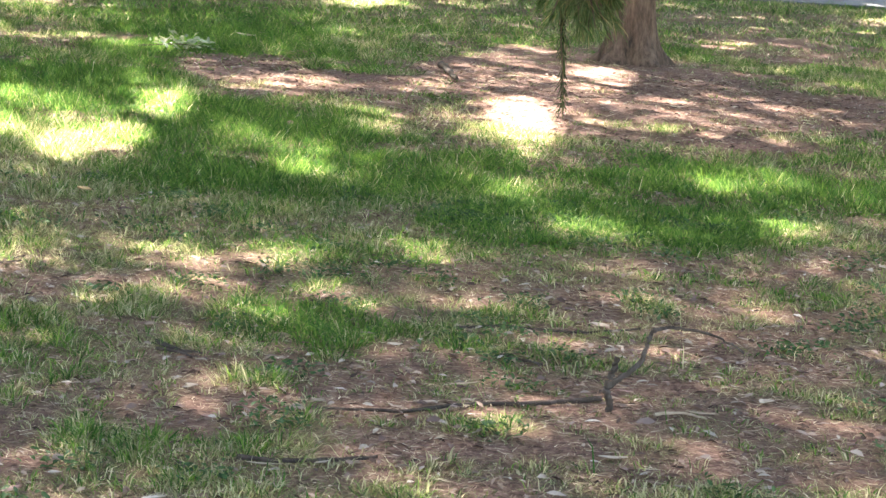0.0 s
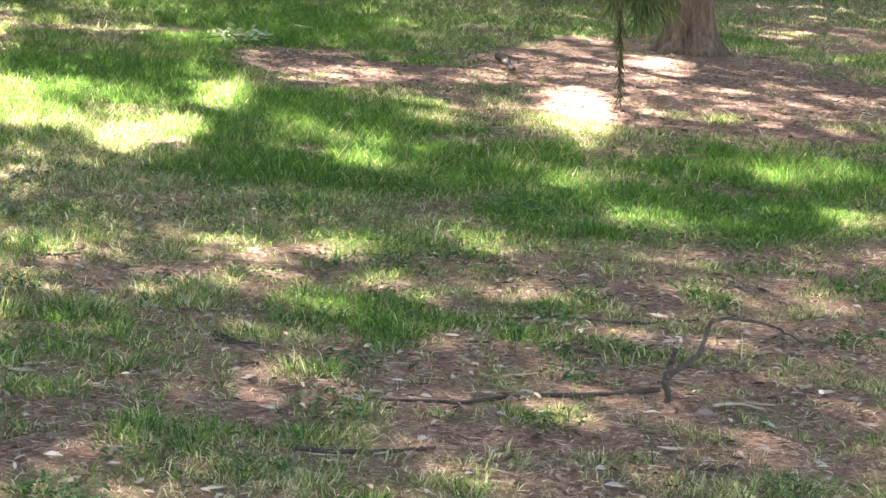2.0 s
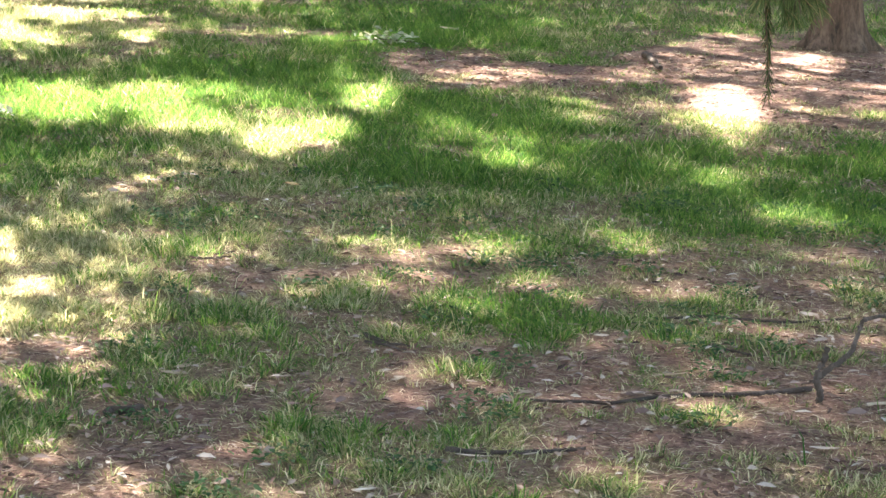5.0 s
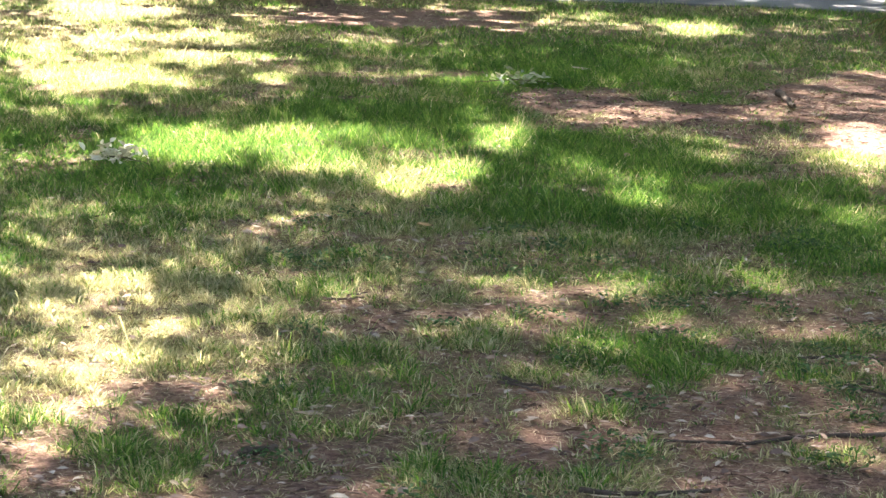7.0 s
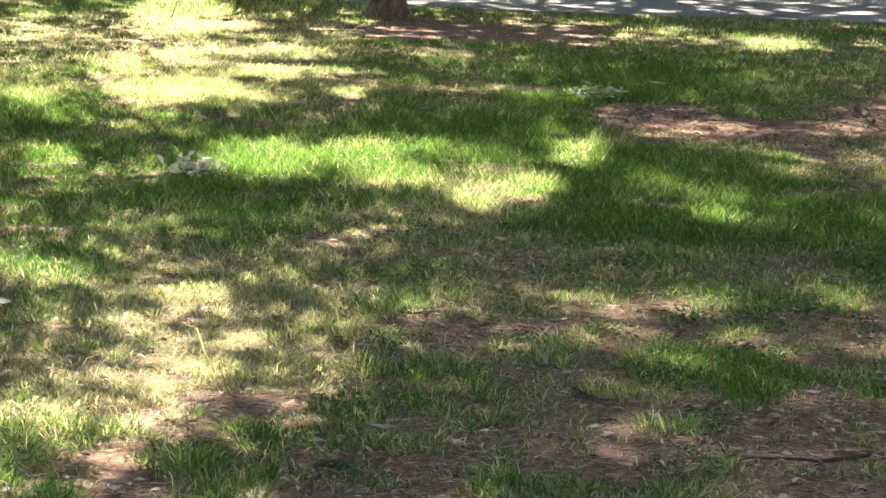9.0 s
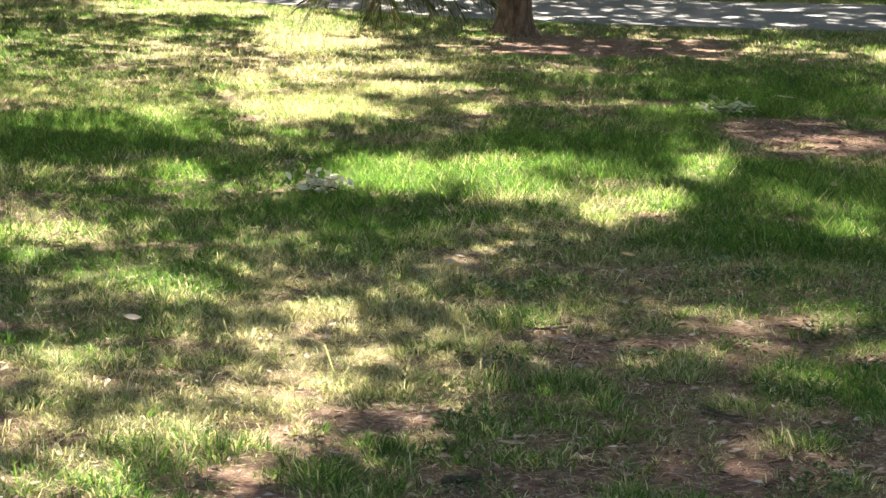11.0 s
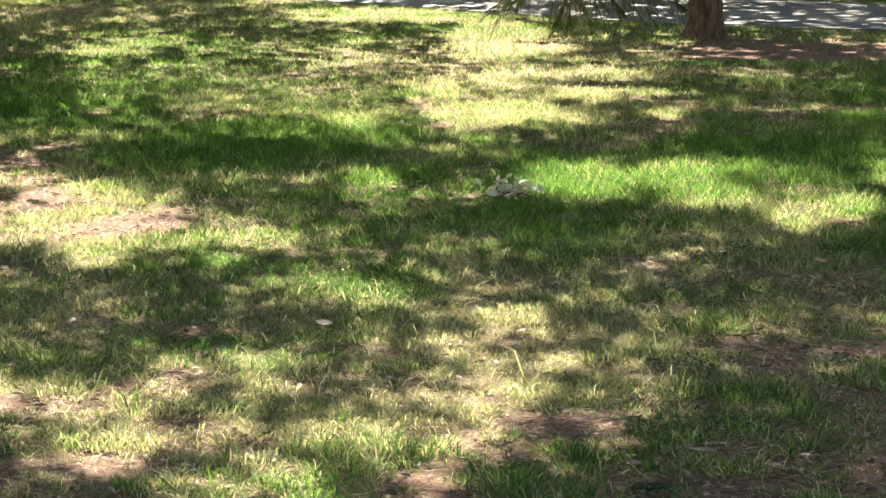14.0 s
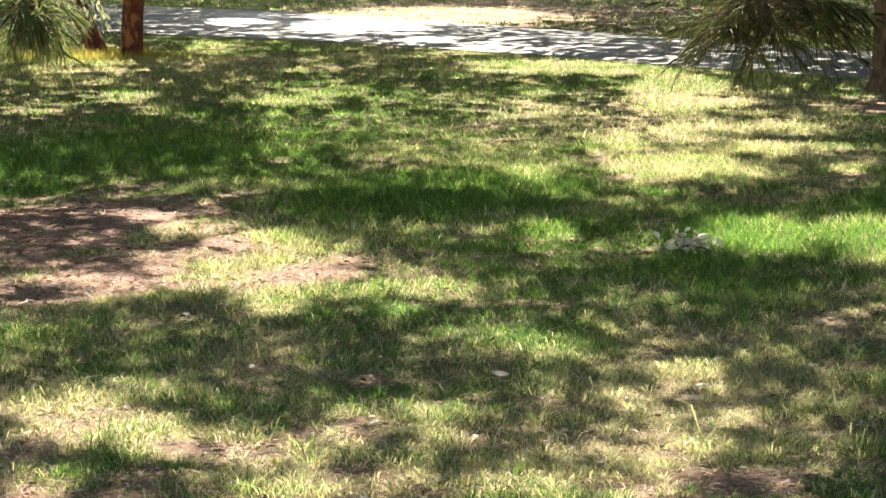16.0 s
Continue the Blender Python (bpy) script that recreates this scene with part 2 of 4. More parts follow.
LEAVES_A = [
    (1.81, 7.91, 0.07, 0.03, 0), (0.67, 6.71, 0.05, 0.02, 1), (0.28, 6.84, 0.04, 0.02, 0), (-0.04, 6.53, 0.04, 0.02, 2), (0.40, 6.21, 0.06, 0.01, 1),
    (0.33, 6.51, 0.06, 0.01, 2), (1.00, 6.71, 0.07, 0.02, 0), (1.46, 6.09, 0.10, 0.02, 0), (0.06, 6.10, 0.05, 0.02, 1), (-0.13, 6.23, 0.04, 0.02, 1),
    (0.24, 6.10, 0.03, 0.01, 0), (-0.30, 5.54, 0.03, 0.01, 2), (1.00, 7.48, 0.06, 0.02, 0), (1.67, 6.88, 0.07, 0.02, 2), (1.86, 6.62, 0.10, 0.01, 1),
    (-0.61, 6.66, 0.04, 0.02, 1), (-0.27, 7.74, 0.03, 0.01, 0), (0.43, 5.44, 0.07, 0.01, 1),
]
LEAVES_B = [
    (1.16, 6.97, 0.12, 0.01, 1), (0.17, 5.64, 0.03, 0.02, 0), (-0.21, 5.69, 0.06, 0.03, 2), (-0.41, 6.87, 0.09, 0.02, 1), (0.18, 8.72, 0.03, 0.02, 0),
    (1.08, 13.29, 0.04, 0.04, 2), (2.31, 7.72, 0.06, 0.02, 0), (2.12, 6.80, 0.05, 0.02, 0), (0.46, 5.98, 0.10, 0.01, 0), (0.62, 6.00, 0.05, 0.01, 0),
    (-0.54, 6.43, 0.06, 0.02, 0), (1.27, 7.82, 0.02, 0.03, 0), (1.81, 7.57, 0.03, 0.02, 0), (-2.03, 8.67, 0.07, 0.04, 0), (-2.43, 8.88, 0.04, 0.02, 0),
    (-2.52, 8.78, 0.03, 0.02, 0), (-1.60, 7.53, 0.07, 0.02, 2), (-1.36, 7.28, 0.04, 0.02, 0),
]
LEAVES_C = [
    (-1.04, 7.01, 0.03, 0.03, 2), (-0.26, 7.84, 0.03, 0.02, 0), (-0.68, 9.12, 0.05, 0.02, 0), (0.29, 6.86, 0.04, 0.02, 0), (-0.12, 6.29, 0.03, 0.01, 0),
    (-0.39, 6.96, 0.06, 0.02, 1), (-0.62, 6.75, 0.04, 0.02, 1), (-2.03, 6.48, 0.02, 0.02, 0), (-0.09, 10.53, 0.07, 0.04, 3), (-0.50, 19.16, 0.05, 0.03, 0),
    (1.14, 19.14, 0.16, 0.04, 0), (-1.57, 7.90, 0.05, 0.02, 1), (-3.27, 8.73, 0.09, 0.03, 1), (-2.89, 8.44, 0.08, 0.03, 2), (-2.79, 7.65, 0.06, 0.03, 1),
    (-5.50, 16.05, 0.13, 0.02, 3), (-2.00, 7.76, 0.02, 0.02, 0), (-1.91, 9.89, 0.06, 0.02, 1),
]
STICKS = {
    'lying_branch': [(0.64, 6.63), (0.81, 6.61), (0.93, 6.60), (1.12, 6.67), (1.35, 6.71), (1.57, 6.78)],
    'thin_branch': [(1.25, 7.79), (1.42, 7.83), (1.56, 7.82), (1.74, 7.80), (1.95, 7.87)],
    'short_twig': [(0.19, 7.34), (0.26, 7.30), (0.32, 7.24)],
    'twig_b': [(1.35, 7.38), (1.41, 7.33), (1.48, 7.25)],
    'bark_twig': [(0.39, 6.04), (0.48, 6.01), (0.62, 6.02), (0.78, 6.07)],
    'pale_twig': [(-0.47, 7.06), (-0.43, 7.13), (-0.40, 7.24)],
    'dark_bark': [(-0.57, 6.35), (-0.54, 6.38), (-0.48, 6.42)],
    'root_twig': [(2.56, 17.37), (2.55, 16.84), (2.53, 16.33)],
    'twig_c': [(1.70, 6.59), (1.80, 6.62), (1.86, 6.57)],
    'twig_d': [(-0.46, 8.77), (-0.38, 8.79), (-0.31, 8.84)],
    'twig_e': [(0.19, 7.47), (0.26, 7.34), (0.34, 7.30)],
    'twig_f': [(1.36, 7.39), (1.41, 7.33), (1.48, 7.25)],
    'twig_g': [(0.19, 7.42), (0.26, 7.33), (0.33, 7.31)],
    'twig_h': [(-0.44, 8.90), (-0.37, 8.87), (-0.30, 8.94)],
}
FORK_MAIN = [(1.537, 6.64, -0.049), (1.562, 6.64, -0.0), (1.566, 6.64, 0.047), (1.556, 6.64, 0.086), (1.604, 6.66, 0.118), (1.659, 6.69, 0.152), (1.688, 6.72, 0.193), (1.704, 6.74, 0.228), (1.737, 6.77, 0.251), (1.828, 6.84, 0.24), (1.955, 6.96, 0.199), (2.061, 7.09, 0.144), (2.169, 7.26, 0.071)]
FORK_STUB = [(1.556, 6.64, 0.082), (1.565, 6.64, 0.122), (1.574, 6.64, 0.154), (1.585, 6.65, 0.183)]

NEAR_X, NEAR_Y = [-60, -21.4, -17.4, -13, -8.6, -5, -2.4, 0.1, 3, 5.5, 12, 60], [66, 47.5, 45.4, 42.2, 37.8, 33.8, 31, 29.7, 29.1, 28.4, 27.5, 24]
FAR_X, FAR_Y = [-60, -23, -12, -8.5, -5.4, -1.9, 1.3, 3.7, 12, 60], [100, 66, 52, 47.5, 42.5, 38.6, 36.7, 36.3, 35, 31]
TREE_A, TREE_B, TREE_C, TREE_D = (4.34, 18.57), (-1.68, 27.8), (-15.5, 36.1), (-14.75, 35.7)

rng = np.random.RandomState(11)
TABLE = rng.rand(256, 256)


def vnoise(x, y, size, shift=0):
    """Smooth value noise in 0..1 with cells of that size."""
    u, v = np.asarray(x) / size + 37.3 * shift + 500, np.asarray(y) / size + 11.7 * shift + 500
    i, j = np.floor(u).astype(int), np.floor(v).astype(int)
    a, b = u - i, v - j
    a, b = a * a * (3 - 2 * a), b * b * (3 - 2 * b)
    i0, j0, i1, j1 = i % 256, j % 256, (i + 1) % 256, (j + 1) % 256
    return (TABLE[i0, j0] * (1 - a) + TABLE[i1, j0] * a) * (1 - b) + (TABLE[i0, j1] * (1 - a) + TABLE[i1, j1] * a) * b


def fbm(x, y, size, shift=0):
    return 0.55 * vnoise(x, y, size, shift) + 0.3 * vnoise(x, y, size / 2.3, shift + 1) + 0.15 * vnoise(x, y, size / 5.1, shift + 2)


def inside(x, y, ellipses, soft=0.5, ragged=0.0):
    """1 well inside any ellipse, falling to 0 outside it."""
    out = np.zeros(np.shape(x))
    wob = ragged * (fbm(x, y, 0.5, 9) - 0.5) if ragged else 0.0
    for cx, cy, a, b in ellipses:
        r = np.sqrt(((x - cx) / a) ** 2 + ((y - cy) / b) ** 2) + wob
        out = np.maximum(out, np.clip((1 + soft / 2 - r) / soft, 0, 1))
    return out


def over(x, y, places):
    """(share, mask) of each gap or dense place, oval and ragged, laid out round the standing place."""
    d, az = np.hypot(x, y), np.degrees(np.arctan2(-x, y))
    wob = 0.5 * (fbm(az, 34 * np.log(d), 0.9, 9) - 0.5) + 0.35 * (vnoise(az, 34 * np.log(d), 0.28, 12) - 0.5)
    for bearing, far, a, b, share in places:
        r = np.sqrt((np.radians(az - bearing) * d / a) ** 2 + ((d - far) / b) ** 2) + wob
        m = np.clip((1.32 - r) / 0.6, 0, 1)
        yield share, m * m * (3 - 2 * m)


def sun_share(x, y):
    """How much of the sun the added crowns let down to a place of the lawn."""
    d, az = np.hypot(x, y), np.degrees(np.arctan2(-x, y))
    dapple = 0.6 * vnoise(az, 34 * np.log(d), 0.7, 31) + 0.4 * vnoise(az, 34 * np.log(d), 0.33, 33)
    # more sun let through towards the left, to fit the view
    open_side = np.clip((az + 1) / 7, 0, 1)
    s = 0.026 + 0.035 * open_side + (0.08 + 0.75 * open_side) * np.clip(dapple - 0.52, 0, 1)
    for share, m in over(x, y, [p for p in GAPS if p[4] < 0.45]):
        s = np.maximum(s, share * m * (0.5 + 1.2 * dapple))
    for share, m in over(x, y, SHADE):
        s = s * (1 - m) + np.minimum(s, share) * m
    for share, m in over(x, y, [p for p in GAPS if p[4] >= 0.45]):
        s = np.maximum(s, np.clip(share ** 0.6 * m * (0.85 + 0.4 * dapple), 0, 1))
    return s


def height(x, y):
    """The ground's gentle unevenness."""
    d = np.hypot(x, y)
    return (fbm(x, y, 1.3, 3) - 0.5) * 0.035 * np.clip(d / 9, 0.4, 1.6) + (vnoise(x, y, 0.22, 5) - 0.5) * 0.012


def on_road(x, y, margin=0.0):
    return (y > np.interp(x, NEAR_X, NEAR_Y) - margin) & (y < np.interp(x, FAR_X, FAR_Y) + margin)


def cover(x, y):
    """How much of the ground the grass covers, 0..1."""
    near = np.clip((10.5 - np.hypot(x, y)) / 2.0, 0, 1)
    c = 0.68 + (1.7 + 0.9 * near) * (fbm(x, y, 0.42, 21) * (1 - near) + fbm(x, y, 0.26, 23) * near - 0.5) + 0.5 * (vnoise(x, y, 3.0, 4) - 0.5)
    c = c + 0.22 * np.clip((np.hypot(x, y) - 16) / 5, 0, 1)
    c = c + 0.62 * inside(x, y, LUSH, 0.9, 1.4) - (0.74 - 0.46 * near) * inside(x, y, BARE, 0.6, 1.4)
    c = c + 0.3 * inside(x, y, MATTED, 0.6, 0.8) - (0.7 - 0.48 * near) * inside(x, y, NAKED, 0.9, 1.8)
    return np.clip(c + 0.14 * inside(x, y, TUFTS, 1.2, 1.6), 0, 1)


def ground_z(x, y):
    return float(height(np.array([x]), np.array([y]))[0])


# ---- materials
def material(name):
    m = bpy.data.materials.new(name)
    m.use_nodes = True
    nt = m.node_tree
    return m, nt, nt.nodes["Principled BSDF"]


def ramp(nt, stops, source):
    node = nt.nodes.new("ShaderNodeValToRGB")
    el = node.color_ramp.elements
    while len(el) < len(stops):
        el.new(0.5)
    for e, (p, c) in zip(el, stops):
        e.position, e.color = p, (*c, 1)
    nt.links.new(source, node.inputs["Fac"])
    return node.outputs["Color"]


def noise_out(nt, scale, detail=6.0, rough=0.6, stretch=None):
    tc = nt.nodes.new("ShaderNodeTexCoord")
    mp = nt.nodes.new("ShaderNodeMapping")
    if stretch:
        mp.inputs["Scale"].default_value = stretch
    nt.links.new(tc.outputs["Object"], mp.inputs["Vector"])
    n = nt.nodes.new("ShaderNodeTexNoise")
    n.inputs["Scale"].default_value, n.inputs["Detail"].default_value, n.inputs["Roughness"].default_value = scale, detail, rough
    nt.links.new(mp.outputs["Vector"], n.inputs["Vector"])
    return n.outputs["Fac"]


def mix(nt, fac, a, b, blend='MIX'):
    n = nt.nodes.new("ShaderNodeMix")
    n.data_type, n.blend_type = 'RGBA', blend
    for value, socket in ((fac, n.inputs[0]), (a, n.inputs[6]), (b, n.inputs[7])):
        if isinstance(value, (int, float)):
            socket.default_value = value
        elif isinstance(value, tuple):
            socket.default_value = (*value, 1)
        else:
            nt.links.new(value, socket)
    return n.outputs[2]


def bump(nt, bsdf, source, strength, distance):
    n = nt.nodes.new("ShaderNodeBump")
    n.inputs["Strength"].default_value, n.inputs["Distance"].default_value = strength, distance
    nt.links.new(source, n.inputs["Height"])
    nt.links.new(n.outputs["Normal"], bsdf.inputs["Normal"])


def attribute(nt, name):
    n = nt.nodes.new("ShaderNodeAttribute")
    n.attribute_name = name
    return n.outputs["Fac"]


def island(nt):
    return nt.nodes.new("ShaderNodeNewGeometry").outputs["Random Per Island"]


def earth_material():
    m, nt, b = material("earth")
    fine = ramp(nt, [(0.34, (0.05, 0.031, 0.025)), (0.46, (0.19, 0.125, 0.108)), (0.56, (0.31, 0.215, 0.185)), (0.68, (0.6, 0.48, 0.41))], noise_out(nt, 34, 9, 0.78))
    broad = ramp(nt, [(0.3, (0.7, 0.62, 0.6)), (0.7, (1.15, 1.0, 0.92))], noise_out(nt, 1.3, 4))
    dirt = mix(nt, 1.0, fine, broad, 'MULTIPLY')
    # thatch tone lowered so that shade between the blades looks deeper
    thatch = ramp(nt, [(0.3, (0.03, 0.026, 0.014)), (0.5, (0.13, 0.108, 0.058)), (0.72, (0.34, 0.285, 0.18))], noise_out(nt, 60, 8, 0.7))
    nt.links.new(mix(nt, attribute(nt, "cover"), dirt, thatch), b.inputs["Base Color"])
    b.inputs["Roughness"].default_value = 0.95
    b.inputs["Specular IOR Level"].default_value = 0.15
    bump(nt, b, noise_out(nt, 45, 8, 0.7), 0.8, 0.02)
    return m


def blade_material(name, greens, straws, through_light=0.5, by_object=False):
    """Grass: green or dry by blade, letting some light through."""
    m, nt, b = material(name)
    rnd = island(nt)
    if by_object:
        rnd = nt.nodes.new("ShaderNodeObjectInfo").outputs["Random"]
    green, straw = ramp(nt, greens, rnd), ramp(nt, straws, rnd)
    col = mix(nt, attribute(nt, "dry"), green, straw)
    nt.links.new(col, b.inputs["Base Color"])
    b.inputs["Roughness"].default_value = 0.6
    b.inputs["Specular IOR Level"].default_value = 0.14
    t = nt.nodes.new("ShaderNodeBsdfTranslucent")
    nt.links.new(mix(nt, 1.0, col, (1.3, 1.2, 0.9), 'MULTIPLY'), t.inputs["Color"])
    s = nt.nodes.new("ShaderNodeMixShader")
    s.inputs[0].default_value = through_light
    nt.links.new(b.outputs[0], s.inputs[1])
    nt.links.new(t.outputs[0], s.inputs[2])
    nt.links.new(s.outputs[0], nt.nodes["Material Output"].inputs["Surface"])
    return m


def speckled_material(name, stops, rough=0.8, by_island=True, scale=40, relief=0.3, depth=0.004, stretch=None):
    m, nt, b = material(name)
    n = noise_out(nt, scale, 7, 0.65, stretch)
    if by_island:
        col = ramp(nt, stops, island(nt))
        col = mix(nt, 1.0, col, ramp(nt, [(0.3, (0.75, 0.75, 0.75)), (0.7, (1.15, 1.15, 1.15))], n), 'MULTIPLY')
    else:
        col = ramp(nt, stops, n)
    nt.links.new(col, b.inputs["Base Color"])
    b.inputs["Roughness"].default_value = rough
    b.inputs["Specular IOR Level"].default_value = 0.12
    bump(nt, b, n, relief, depth)
    return m


def bark_material(name, stops, patches=None):
    m, nt, b = material(name)
    long = noise_out(nt, 16, 8, 0.7, (1, 1, 0.22))
    col = ramp(nt, stops, long)
    if patches:
        col = mix(nt, ramp(nt, [(0.5, (0, 0, 0)), (0.6, (1, 1, 1))], noise_out(nt, 7, 4, 0.6, (1, 1, 0.5))), col, patches)
    col = mix(nt, 1.0, col, ramp(nt, [(0.3, (0.7, 0.7, 0.7)), (0.7, (1.15, 1.12, 1.1))], noise_out(nt, 3, 3)), 'MULTIPLY')
    nt.links.new(col, b.inputs["Base Color"])
    b.inputs["Roughness"].default_value = 0.9
    bump(nt, b, long, 1.0, 0.03)
    return m


def asphalt_material():
    m, nt, b = material("asphalt")
    grit = ramp(nt, [(0.3, (0.095, 0.095, 0.108)), (0.7, (0.215, 0.215, 0.24))], noise_out(nt, 90, 6, 0.7))
    worn = ramp(nt, [(0.35, (0.75, 0.75, 0.75)), (0.65, (1.25, 1.22, 1.18))], noise_out(nt, 0.5, 5))
    nt.links.new(mix(nt, 1.0, grit, worn, 'MULTIPLY'), b.inputs["Base Color"])
    b.inputs["Roughness"].default_value = 0.8
    bump(nt, b, noise_out(nt, 120, 4), 0.4, 0.006)
    return m


EARTH = earth_material()
GRASS = blade_material("grass_blades",
                       [(0.0, (0.026, 0.08, 0.024)), (0.4, (0.062, 0.16, 0.036)), (0.75, (0.135, 0.265, 0.055)), (1.0, (0.25, 0.38, 0.11))],
                       [(0.0, (0.17, 0.16, 0.088)), (0.5, (0.41, 0.38, 0.25)), (1.0, (0.7, 0.66, 0.52))])
STRAW = speckled_material("straw", [(0.0, (0.07, 0.042, 0.032)), (0.35, (0.23, 0.145, 0.1)), (0.7, (0.42, 0.3, 0.21)), (1.0, (0.68, 0.57, 0.43))])
LITTER = speckled_material("leaf_litter", [(0.0, (0.05, 0.032, 0.027)), (0.45, (0.21, 0.13, 0.105)), (0.85, (0.38, 0.28, 0.225)), (1.0, (0.56, 0.46, 0.39))])
FLAKE = speckled_material("bark_flakes", [(0.0, (0.14, 0.09, 0.08)), (0.5, (0.28, 0.2, 0.18)), (0.85, (0.42, 0.34, 0.29)), (1.0, (0.62, 0.55, 0.48))], 0.7)
LEAF_MATS = [speckled_material("pale_leaf", [(0.3, (0.42, 0.33, 0.26)), (0.7, (0.62, 0.52, 0.43))], 0.6, False, 30),
             speckled_material("buff_leaf", [(0.3, (0.34, 0.25, 0.18)), (0.7, (0.54, 0.43, 0.33))], 0.65, False, 30),
             speckled_material("pink_leaf", [(0.3, (0.34, 0.2, 0.17)), (0.7, (0.52, 0.35, 0.31))], 0.65, False, 30),
             speckled_material("tan_leaf", [(0.3, (0.42, 0.25, 0.12)), (0.7, (0.6, 0.4, 0.22))], 0.65, False, 30)]
STICK = bark_material("stick_bark", [(0.3, (0.03, 0.021, 0.018)), (0.52, (0.085, 0.062, 0.053)), (0.75, (0.2, 0.155, 0.135))])
GREY_STICK = bark_material("weathered_branch", [(0.3, (0.035, 0.027, 0.023)), (0.52, (0.095, 0.074, 0.065)), (0.75, (0.24, 0.2, 0.175))])
PINE_BARK = bark_material("pine_bark", [(0.34, (0.035, 0.023, 0.018)), (0.5, (0.145, 0.092, 0.068)), (0.7, (0.3, 0.2, 0.15))])
RED_BARK = bark_material("red_bark", [(0.3, (0.035, 0.01, 0.007)), (0.52, (0.17, 0.042, 0.024)), (0.75, (0.34, 0.105, 0.055))], (0.42, 0.17, 0.09))
# hanging needles, darkened in colour and translucency to look backlit
BACKLIT_NEEDLES = blade_material("backlit_needles", [(0.0, (0.022, 0.036, 0.014)), (0.6, (0.05, 0.075, 0.026)), (1.0, (0.11, 0.14, 0.055))],
                         [(0.0, (0.14, 0.1, 0.05)), (1.0, (0.3, 0.22, 0.12))], 0.18)
GUM_LEAF = blade_material("gum_leaves", [(0.0, (0.16, 0.21, 0.13)), (0.6, (0.27, 0.32, 0.22)), (1.0, (0.42, 0.47, 0.36))],
                          [(0.0, (0.4, 0.4, 0.33)), (1.0, (0.7, 0.7, 0.62))], 0.25, True)
CROWN = blade_material("crown_needles", [(0.0, (0.035, 0.06, 0.02)), (1.0, (0.08, 0.12, 0.04))], [(0.0, (0.1, 0.1, 0.05)), (1.0, (0.2, 0.16, 0.08))], 0.35)
WEED = blade_material("weed_leaves", [(0.0, (0.03, 0.07, 0.03)), (0.6, (0.065, 0.13, 0.055)), (1.0, (0.12, 0.2, 0.09))], [(0.0, (0.2, 0.18, 0.1)), (1.0, (0.4, 0.36, 0.25))], 0.3)
TALL_DRY = blade_material("tall_dry_grass", [(0.0, (0.1, 0.16, 0.03)), (1.0, (0.26, 0.3, 0.07))], [(0.0, (0.34, 0.22, 0.07)), (0.5, (0.5, 0.36, 0.13)), (1.0, (0.66, 0.54, 0.28))])
# lighter copy of the hanging needles, with sunlight put into its colour
LIT_NEEDLES = blade_material("lit_needles", [(0.0, (0.06, 0.1, 0.04)), (0.6, (0.13, 0.19, 0.08)), (1.0, (0.27, 0.33, 0.17))], [(0.0, (0.24, 0.2, 0.1)), (1.0, (0.42, 0.36, 0.2))], 0.4)
ASPHALT = asphalt_material()


# ---- mesh helpers
def raw_mesh(name, verts, loops, sizes, mat, dry=None, extra=None, smooth=False):
    me = bpy.data.meshes.new(name)
    verts = np.asarray(verts, dtype=np.float32)
    loops, sizes = np.asarray(loops, dtype=np.int32).ravel(), np.asarray(sizes, dtype=np.int32)
    me.vertices.add(len(verts))
    me.vertices.foreach_set("co", verts.ravel())
    me.loops.add(len(loops))
    me.loops.foreach_set("vertex_index", loops)
    me.polygons.add(len(sizes))
    me.polygons.foreach_set("loop_start", np.concatenate([[0], np.cumsum(sizes)[:-1]]).astype(np.int32))
    me.update(calc_edges=True)
    me.validate()
    for key, values in (("dry", dry), ("cover", extra)):
        if values is not None:
            at = me.attributes.new(key, 'FLOAT', 'POINT')
            at.data.foreach_set("value", np.asarray(values, dtype=np.float32))
    if smooth:
        me.polygons.foreach_set("use_smooth", np.ones(len(sizes), dtype=bool))
    me.materials.append(mat)
    return me


def part(name, me, parent, label=""):
    ob = new(name, me)
    ob.parent = parent
    return tagged(ob, label)


def tube_data(points, radii, sides=8, rough=0.0, seed=0):
    """Vertices and quads of a tapered tube along points."""
    r = random.Random(seed)
    pts = [Vector(p) for p in points]
    verts, faces = [], []
    for i, p in enumerate(pts):
        d = (pts[min(i + 1, len(pts) - 1)] - pts[max(i - 1, 0)]).normalized()
        a = d.orthogonal().normalized() if abs(d.z) > 0.9 else d.cross(Vector((0, 0, 1))).normalized()
        b = d.cross(a)
        for k in range(sides):
            w = 2 * math.pi * k / sides
            q = radii[i] * (1 + rough * (r.random() - 0.5))
            verts.append(p + (a * math.cos(w) + b * math.sin(w)) * q)
    for i in range(len(pts) - 1):
        for k in range(sides):
            faces.append((i * sides + k, i * sides + (k + 1) % sides, (i + 1) * sides + (k + 1) % sides, (i + 1) * sides + k))
    faces.append(tuple(range(sides)))
    faces.append(tuple(range((len(pts) - 1) * sides, len(pts) * sides))[::-1])
    return verts, faces


def smooth_line(points, n=6):
    """Catmull-Rom through the points."""
    p = [Vector(points[0])] + [Vector(q) for q in points] + [Vector(points[-1])]
    out = []
    for i in range(1, len(p) - 2):
        for k in range(n):
            t = k / n
            out.append(0.5 * (2 * p[i] + (p[i + 1] - p[i - 1]) * t + (2 * p[i - 1] - 5 * p[i] + 4 * p[i + 1] - p[i + 2]) * t * t
                              + (3 * p[i] - p[i - 1] - 3 * p[i + 1] + p[i + 2]) * t ** 3))
    return out + [p[-2]]


